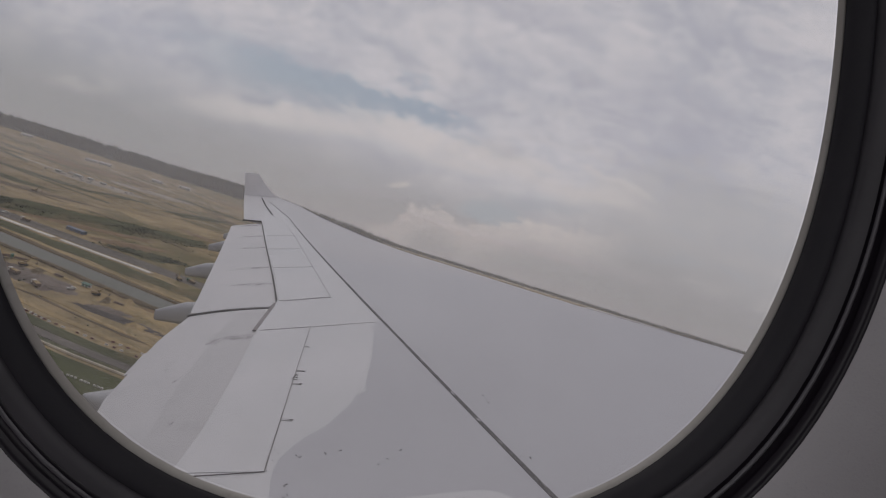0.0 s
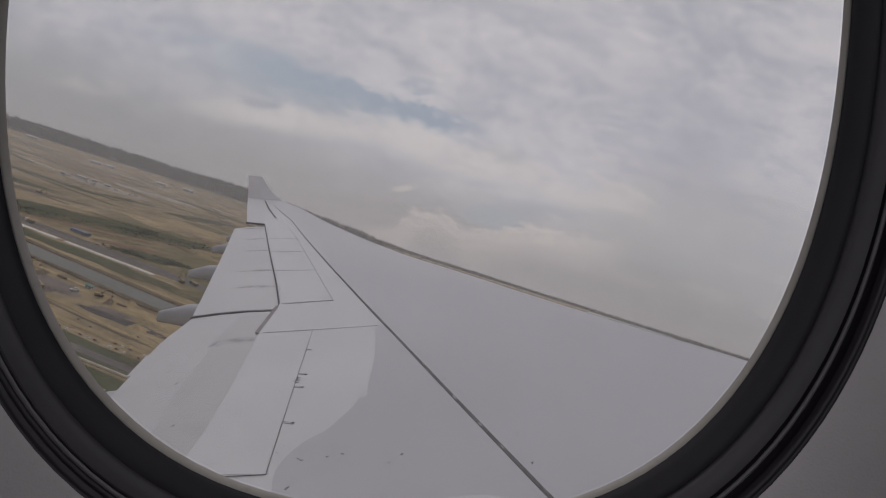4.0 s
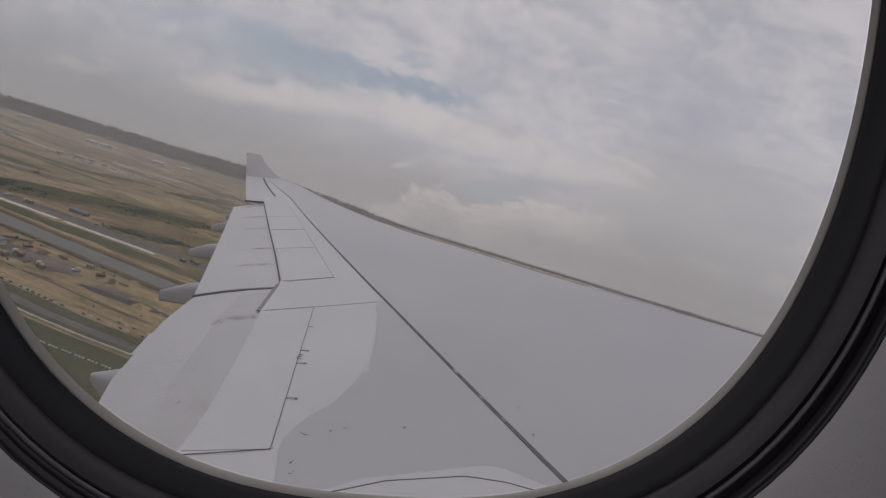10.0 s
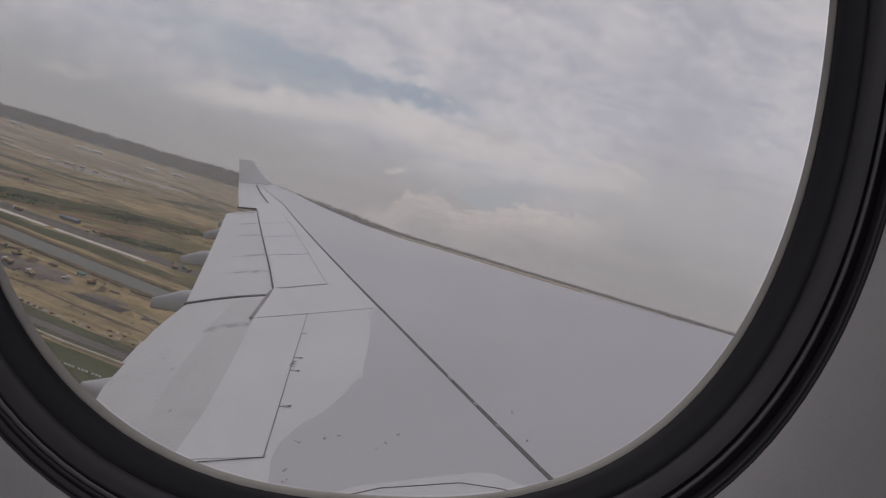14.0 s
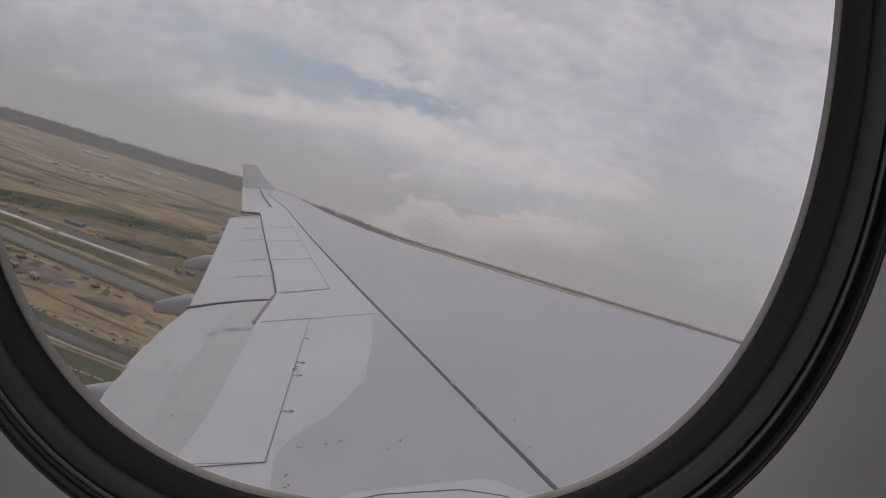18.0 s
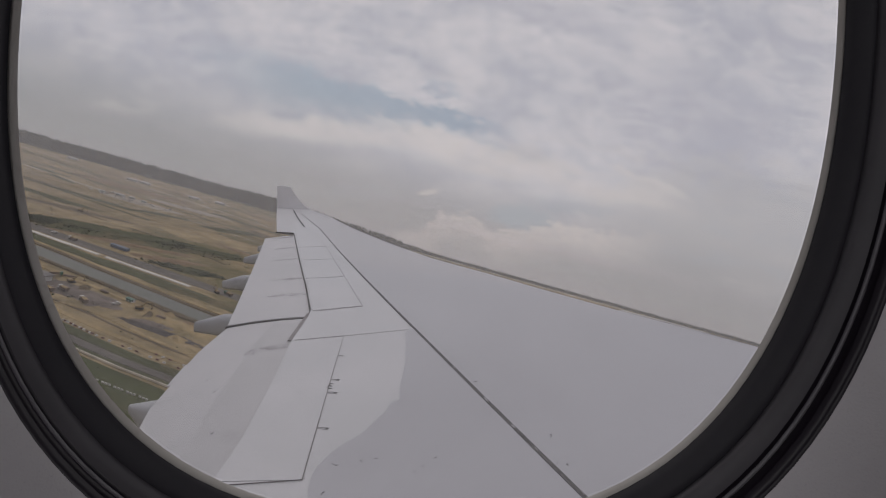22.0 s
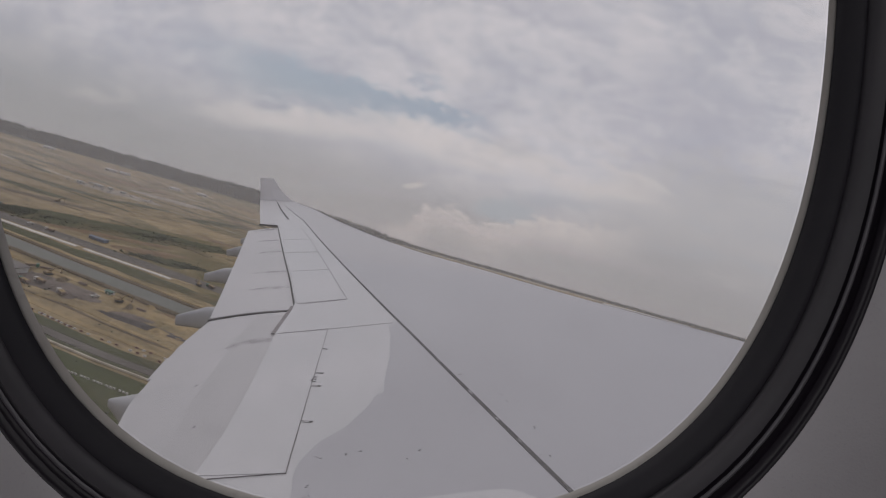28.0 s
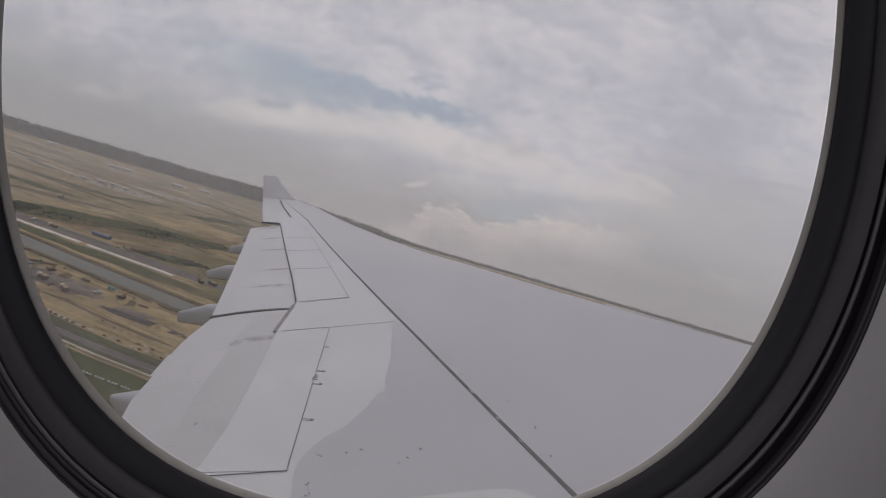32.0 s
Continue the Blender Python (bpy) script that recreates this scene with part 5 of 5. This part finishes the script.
def pickup(colour, label):
    top = thing("pickup", pose(0, 0, 0), label, "pickup", "site vehicles")
    part("body", box(bmesh.new(), -2.5, 2.5, -0.95, 0.95, 0.45, 1.15, 0.12), colour, top)
    cab = part("cab", box(bmesh.new(), -0.6, 1.3, -0.88, 0.88, 1.15, 1.85, 0.18), colour, top)
    part("windows", box(bmesh.new(), -0.62, 1.34, -0.80, 0.80, 1.28, 1.7, 0.05), GLASS_DARK, cab)
    for x in (-1.6, 1.6):
        for y in (-0.85, 0.85):
            wheel(top, x, y, 0.38, 0.24)
    return top


digger = excavator()
digger.matrix_basis = pose(-192, 303, 0.9, 0, 0, 25)
for x, y, a in ((-186, 386, 140), (-247, 312, 60), (-420, 520, 10)):
    copy_thing(digger, pose(x, y, 0.6, 0, 0, a))
tipper = dump_truck(VAN_WHITE, "white-cabbed tipper truck loaded with sand")
tipper.matrix_basis = pose(-238, 295, 0.5, 0, 0, 165)
for x, y, a in ((-218, 288, 150), (-95, 225.7, -12), (-330, 407, 174)):
    copy_thing(tipper, pose(x, y, 0.4, 0, 0, a))
hauler = dump_truck(GREEN_PAINT, "dark green tipper truck on the sand")
hauler.matrix_basis = pose(-242, 288, 0.4, 0, 0, 170)
for x, y, a in ((-178, 389, 160), (-262, 316, 40), (-413, 444, 165), (-404, 441, 165)):
    copy_thing(hauler, pose(x, y, 0.4, 0, 0, a))
car = pickup(VAN_WHITE, "white pickup parked on the building site")
car.matrix_basis = pose(-350, 410, 0.4, 0, 0, 70)
parked = random.Random(21)
for i in range(22):
    copy_thing(car, pose(-535 + 105 * parked.random(), 664 + 38 * parked.random(), 0.6, 0, 0, parked.uniform(0, 360)))
for x, y, a in ((-205, 299, 60),):
    copy_thing(car, pose(x, y, 0.6, 0, 0, a))

# rows of concrete barrier blocks, painted red and white in turn


def barrier(colour, name, label, group):
    bm = bmesh.new()
    loft(bm, [[(x, -0.4, 0), (x, -0.2, 0.3), (x, -0.15, 0.8), (x, 0.15, 0.8), (x, 0.2, 0.3), (x, 0.4, 0)] for x in (-0.8, 0.8)], closed=True, caps=True)
    ob = part(name, bm, colour)
    return tagged(ob, label, "barrier", group)


red_block = barrier(RED_PAINT, "barrier_block", "red road barrier block on the sand", "barrier blocks by the road")
white_block = barrier(VAN_WHITE, "barrier_block", "white road barrier block on the sand", "barrier blocks by the road")
BLOCK_ROW = [(-250, 265), (-202, 255.7), (-178, 250.2), (-110, 241.5)]
count = 0
for row_shift in (0.0, 5.0):
    for k in range(37):
        f = (k // 3 * 3 + 0.75 * (k % 3)) / 36 * (len(BLOCK_ROW) - 1)
        i = min(int(f), len(BLOCK_ROW) - 2)
        g = f - i
        x = BLOCK_ROW[i][0] + (BLOCK_ROW[i + 1][0] - BLOCK_ROW[i][0]) * g
        y = BLOCK_ROW[i][1] + (BLOCK_ROW[i + 1][1] - BLOCK_ROW[i][1]) * g + row_shift + parked.uniform(-0.15, 0.15)
        if row_shift and k < 30:
            continue
        src = red_block if count % 2 else white_block
        if count < 2:
            src.matrix_basis = pose(x, y, 0.1, 0, 0, 5)
        else:
            copy_thing(src, pose(x, y, 0.1, 0, 0, parked.uniform(-12, 20)))
        count += 1


def shed(name, label, lx, ly, h, roof=ROOFING, group="site sheds", doors=2):
    top = thing(name, pose(0, 0, 0), label, "shed", group)
    part("wall", box(bmesh.new(), -lx / 2, lx / 2, -ly / 2, ly / 2, 0, h), RENDERED, top)
    rows = [[(x, -ly / 2 - 0.5, h - 0.1), (x, 0, h + ly * 0.14), (x, ly / 2 + 0.5, h - 0.1), (x, ly / 2 + 0.5, h + 0.1), (x, 0, h + ly * 0.14 + 0.2), (x, -ly / 2 - 0.5, h + 0.1)] for x in (-lx / 2 - 0.5, lx / 2 + 0.5)]
    part("roof", loft(bmesh.new(), rows, closed=True, caps=True), roof, top)
    for i in range(doors):
        x = -lx / 2 + lx * (i + 0.5) / doors
        part("door", box(bmesh.new(), x - 0.7, x + 0.7, -ly / 2 - 0.06, -ly / 2 + 0.02, 0, 2.1), GREEN_PAINT, top)
        if i < doors:
            part("window", box(bmesh.new(), x + 1.2, x + 2.4, -ly / 2 - 0.05, -ly / 2 + 0.02, 1.0, 2.0), GLASS_DARK, top)
    return top


hall = shed("storage_shed", "long white storage shed at the edge of the woods", 17, 7, 3.6, RENDERED, group="sheds by the woods", doors=3)
hall.matrix_basis = pose(-628, 880, 0.2, 0, 0, 20)
for x, y in ((-610, 890), (-515, 892), (-483, 926), (-388, 1020), (-366, 1035), (-790, 930)):
    copy_thing(hall, pose(x, y, 0.2, 0, 0, 16))
hut = shed("site_hut", "small white site hut on the plain", 7, 3.2, 2.6, RENDERED)
hut.matrix_basis = pose(-500, 688, 0.7, 0, 0, -6)
for i in range(4):
    copy_thing(hut, pose(-524 + 18 * i + parked.uniform(-5, 5), 678 + 6 * i + parked.uniform(-6, 8), 0.6, 0, 0, parked.uniform(-25, 20)))
green_hut = shed("site_hut", "low hut with a green roof beside the canal", 5, 2.6, 1.9, GREEN_PAINT, "site huts by the canal")
green_hut.matrix_basis = pose(-205, 312, 0.2, 0, 0, -10)
copy_thing(green_hut, pose(-150, 303, 0.2, 0, 0, -10))

# site office with a dark flat roof, and long blue-walled sheds by the haul road
office = thing("site_office", pose(-268, 303, 0.1, 0, 0, -12), "long site office with a grey flat roof and dark windows", "building")
part("wall", box(bmesh.new(), -13, 13, -4.5, 4.5, 0, 3.6), RENDERED, office)
part("roof", box(bmesh.new(), -14, 14, -5.5, 5.5, 3.6, 4.1, 0.1), OFFICE_ROOF, office, "flat grey roof")
for k in range(7):
    if k == 4:
        part("door", box(bmesh.new(), -11.4 + 3.6 * k, -10.0 + 3.6 * k, -4.57, -4.4, 0, 2.2), GLASS_DARK, office)
    else:
        frame_part = part("window", box(bmesh.new(), -11.8 + 3.6 * k, -9.8 + 3.6 * k, -4.57, -4.4, 1.0, 2.5), GLASS_DARK, office)
        part("sill", box(bmesh.new(), -11.9 + 3.6 * k, -9.7 + 3.6 * k, -4.7, -4.5, 0.9, 1.0), ROOFING, frame_part)
blue_shed = thing("works_shed", pose(-436, 446, 0.2, 0, 0, -6), "long low works shed with blue sheet walls", "shed", "blue works sheds")
part("wall", box(bmesh.new(), -8, 8, -2.2, 2.2, 0, 2.4), BLUE_SHEET, blue_shed, "blue sheet metal wall")
part("roof", loft(bmesh.new(), [[(x, -2.6, 2.3), (x, 0, 3.0), (x, 2.6, 2.3), (x, 2.6, 2.45), (x, 0, 3.15), (x, -2.6, 2.45)] for x in (-8.4, 8.4)], closed=True, caps=True), BLUE_SHEET, blue_shed)
for k in range(3):
    part("door", box(bmesh.new(), -6.4 + 5 * k, -4.6 + 5 * k, -2.27, -2.1, 0, 2.1), OFFICE_ROOF, blue_shed)
copy_thing(blue_shed, pose(-300, 425, 0.2, 0, 0, -6))

# timber stacks and pipes lying about
for i, (x, y, l, a) in enumerate(((-176, 300, 6, -8), (-225, 313, 6, -10), (-256, 320, 7, 15), (-150, 298, 5, -15))):
    top = thing("pipe_stack", pose(x, y, 0.5, 0, 0, a), "stack of rusty pipes lying on the sand", "pipes", "pipe stacks")
    for k in range(5):
        yy, zz = (k % 3) * 0.62 + (0.31 if k > 2 else 0), 0.3 + (0.54 if k > 2 else 0)
        part("pipe", tube(bmesh.new(), (-l / 2 + 0.1 * k, yy, zz), (l / 2 + 0.1 * k, yy, zz), 0.3, 0.3, 10), STEEL, top)

# ---------------------------------------------------------------- the airfield that the aircraft has just left


def slab(name, x0, x1, y0, y1, material, z, label, cat, kind="structure"):
    return tagged(part(name, loft(bmesh.new(), [[(x, y0, z), (x, (y0 + y1) / 2, z + 0.1), (x, y1, z)] for x in np.linspace(x0, x1, 30)]), material), label, cat, kind=kind)


slab("grass", -3600, -430, 38, 128, AIRFIELD_GRASS, 0.12, "mown green grass beside the runway", "grass", "stuff")
slab("grass", -3600, -430, -128, -38, AIRFIELD_GRASS, 0.12, "mown green grass beside the runway", "grass", "stuff")
slab("road", -3600, -620, -38, 38, ASPHALT, 0.3, "grey asphalt runway", "runway")
slab("runway_edge_line", -3600, -640, 26.5, 27.6, CONCRETE, 0.5, "white painted runway edge line", "line")
slab("runway_edge_line", -3600, -640, -27.6, -26.5, CONCRETE, 0.5, "white painted runway edge line", "line")
slab("pavement", -1480, -1420, 36, 250, ASPHALT, 0.38, "grey taxiway from the runway to the apron", "taxiway")
slab("pavement", -1640, -1180, 232, 262, ASPHALT, 0.42, "grey apron before the terminal", "apron")

marker = tagged(part("marker_block", box(bmesh.new(), -0.55, 0.55, -0.3, 0.3, 0, 0.75, 0.06), VAN_WHITE), "white marker block on the grass", "marker", "marker blocks along the grass")


def beside_road(x, off):
    return float(np.interp(x, [p[0] for p in NEAR[::-1]], [p[1] for p in NEAR[::-1]])) + off


marker.matrix_basis = pose(-390, beside_road(-390, -24), 0.22, 0, 0, -10)
for i in range(1, 174):
    x = -390 + (i // 3) * 6.4 + (i % 3) * 1.75
    copy_thing(marker, pose(x, beside_road(x, -24), 0.22, 0, 0, -10))
sign_post = thing("guidance_sign", pose(-1640, 132, 0), "white airfield sign board on two short posts", "sign", "airfield signs")
part("board", box(bmesh.new(), -1.6, 1.6, -0.1, 0.1, 0.5, 1.6, 0.04), VAN_WHITE, sign_post)
for x in (-1.2, 1.2):
    part("post", tube(bmesh.new(), (x, 0, 0), (x, 0, 0.6), 0.06, 0.06, 8), STEEL, sign_post)
for i in range(1, 7):
    copy_thing(sign_post, pose(-1640 + 62 * i, 132, 0, 0, 0, 0))

terminal = thing("terminal_building", pose(-1400, 290, 0), "long low terminal with a pale overhanging roof and dark glazing", "terminal")
part("roof", box(bmesh.new(), -160, 150, -20, 18, 10.6, 11.6, 0.2), ROOFING, terminal, "pale flat roof")
part("back_wall", box(bmesh.new(), -155, 145, 12, 14, 0, 10.6), RENDERED, terminal)
part("side_wall", box(bmesh.new(), -156, -154, -12, 14, 0, 10.6), RENDERED, terminal)
part("side_wall", box(bmesh.new(), 144, 146, -12, 14, 0, 10.6), RENDERED, terminal)
for i in range(15):
    x = -155 + 20 * i
    if i in (3, 4, 9, 10, 13):
        wall = part("wall_bay", box(bmesh.new(), x, x + 20, -12, -11, 0, 10.6), RENDERED, terminal)
        for k in range(4):
            for zz in (2.2, 6.2):
                part("window", box(bmesh.new(), x + 2 + 4.4 * k, x + 4.6 + 4.4 * k, -12.06, -11.9, zz, zz + 1.6), GLASS_DARK, wall)
    else:
        bay = part("glazed_bay", box(bmesh.new(), x, x + 20, -10, -9.8, 0, 10.6), GLASS_DARK, terminal, "dark glazing")
        for k in range(5):
            part("mullion", box(bmesh.new(), x + 4 * k, x + 4 * k + 0.2, -10.12, -9.98, 0, 10.6), METAL, bay)
    part("column", tube(bmesh.new(), (x, -17, 0), (x, -17, 10.6), 0.35, 0.35, 10), RENDERED, terminal)
tower = part("lookout", box(bmesh.new(), -92, -82, -4, 6, 11.6, 18, 0.2), RENDERED, terminal, "square lookout room")
part("lookout_window", box(bmesh.new(), -92.1, -81.9, -4.1, 6.1, 14.5, 16.8), GLASS_DARK, tower)
annex = thing("annex_building", pose(-1590, 288, 0), "low white annex beside the terminal", "building")
part("wall", box(bmesh.new(), -14, 14, -8, 8, 0, 7), RENDERED, annex)
part("roof", box(bmesh.new(), -14.5, 14.5, -8.5, 8.5, 7, 7.5, 0.1), ROOFING, annex)
for k in range(6):
    part("window", box(bmesh.new(), -12 + 4.2 * k, -9.4 + 4.2 * k, -8.07, -7.9, 3, 5), GLASS_DARK, annex)

# piling rigs
rig = thing("piling_rig", pose(-1760, 190, 0), "tall dark piling rig with a lattice mast", "piling rig", "piling rigs")
part("base", box(bmesh.new(), -3, 3, -2, 2, 0.6, 2.8, 0.2), RED_PAINT, rig)
for y in (-1.7, 1.7):
    part("track", box(bmesh.new(), -3.2, 3.2, y - 0.4, y + 0.4, 0, 0.9, 0.2), TYRE, rig)
for x, y in ((-0.6, -0.6), (0.6, -0.6), (0.6, 0.6), (-0.6, 0.6)):
    part("mast_post", tube(bmesh.new(), (3 + x, y, 1), (3 + x, y, 24), 0.12, 0.1, 6), STEEL, rig)
for k in range(11):
    z = 2 + 2 * k
    bm = tube(bmesh.new(), (2.4, -0.6, z), (3.6, 0.6, z + 2), 0.06, 0.06, 5)
    tube(bm, (3.6, -0.6, z), (2.4, 0.6, z + 2), 0.06, 0.06, 5)
    part("brace", bm, STEEL, rig)
part("stay", tube(bmesh.new(), (-2.5, 0, 2.6), (2.6, 0, 17), 0.16, 0.14, 6), STEEL, rig)
copy_thing(rig, pose(-1690, 205, 0, 0, 0, 30))
striped = thing("striped_hut", pose(-1725, 210, 0), "red and white striped equipment hut", "hut", "striped huts")
for k in range(8):
    part("stripe", box(bmesh.new(), -4 + k, -3 + k, -2, 2, 0, 3.4), RED_PAINT if k % 2 else VAN_WHITE, striped)
part("roof", box(bmesh.new(), -4.2, 4.2, -2.2, 2.2, 3.4, 3.6, 0.05), ROOFING, striped)
copy_thing(striped, pose(-1700, 218, 0, 0, 0, 90))
for i in range(40):
    copy_thing(red_block if i % 2 else white_block, pose(-1620 + 3.1 * i, 150 + 0.2 * i, 0, 0, 0, 4))
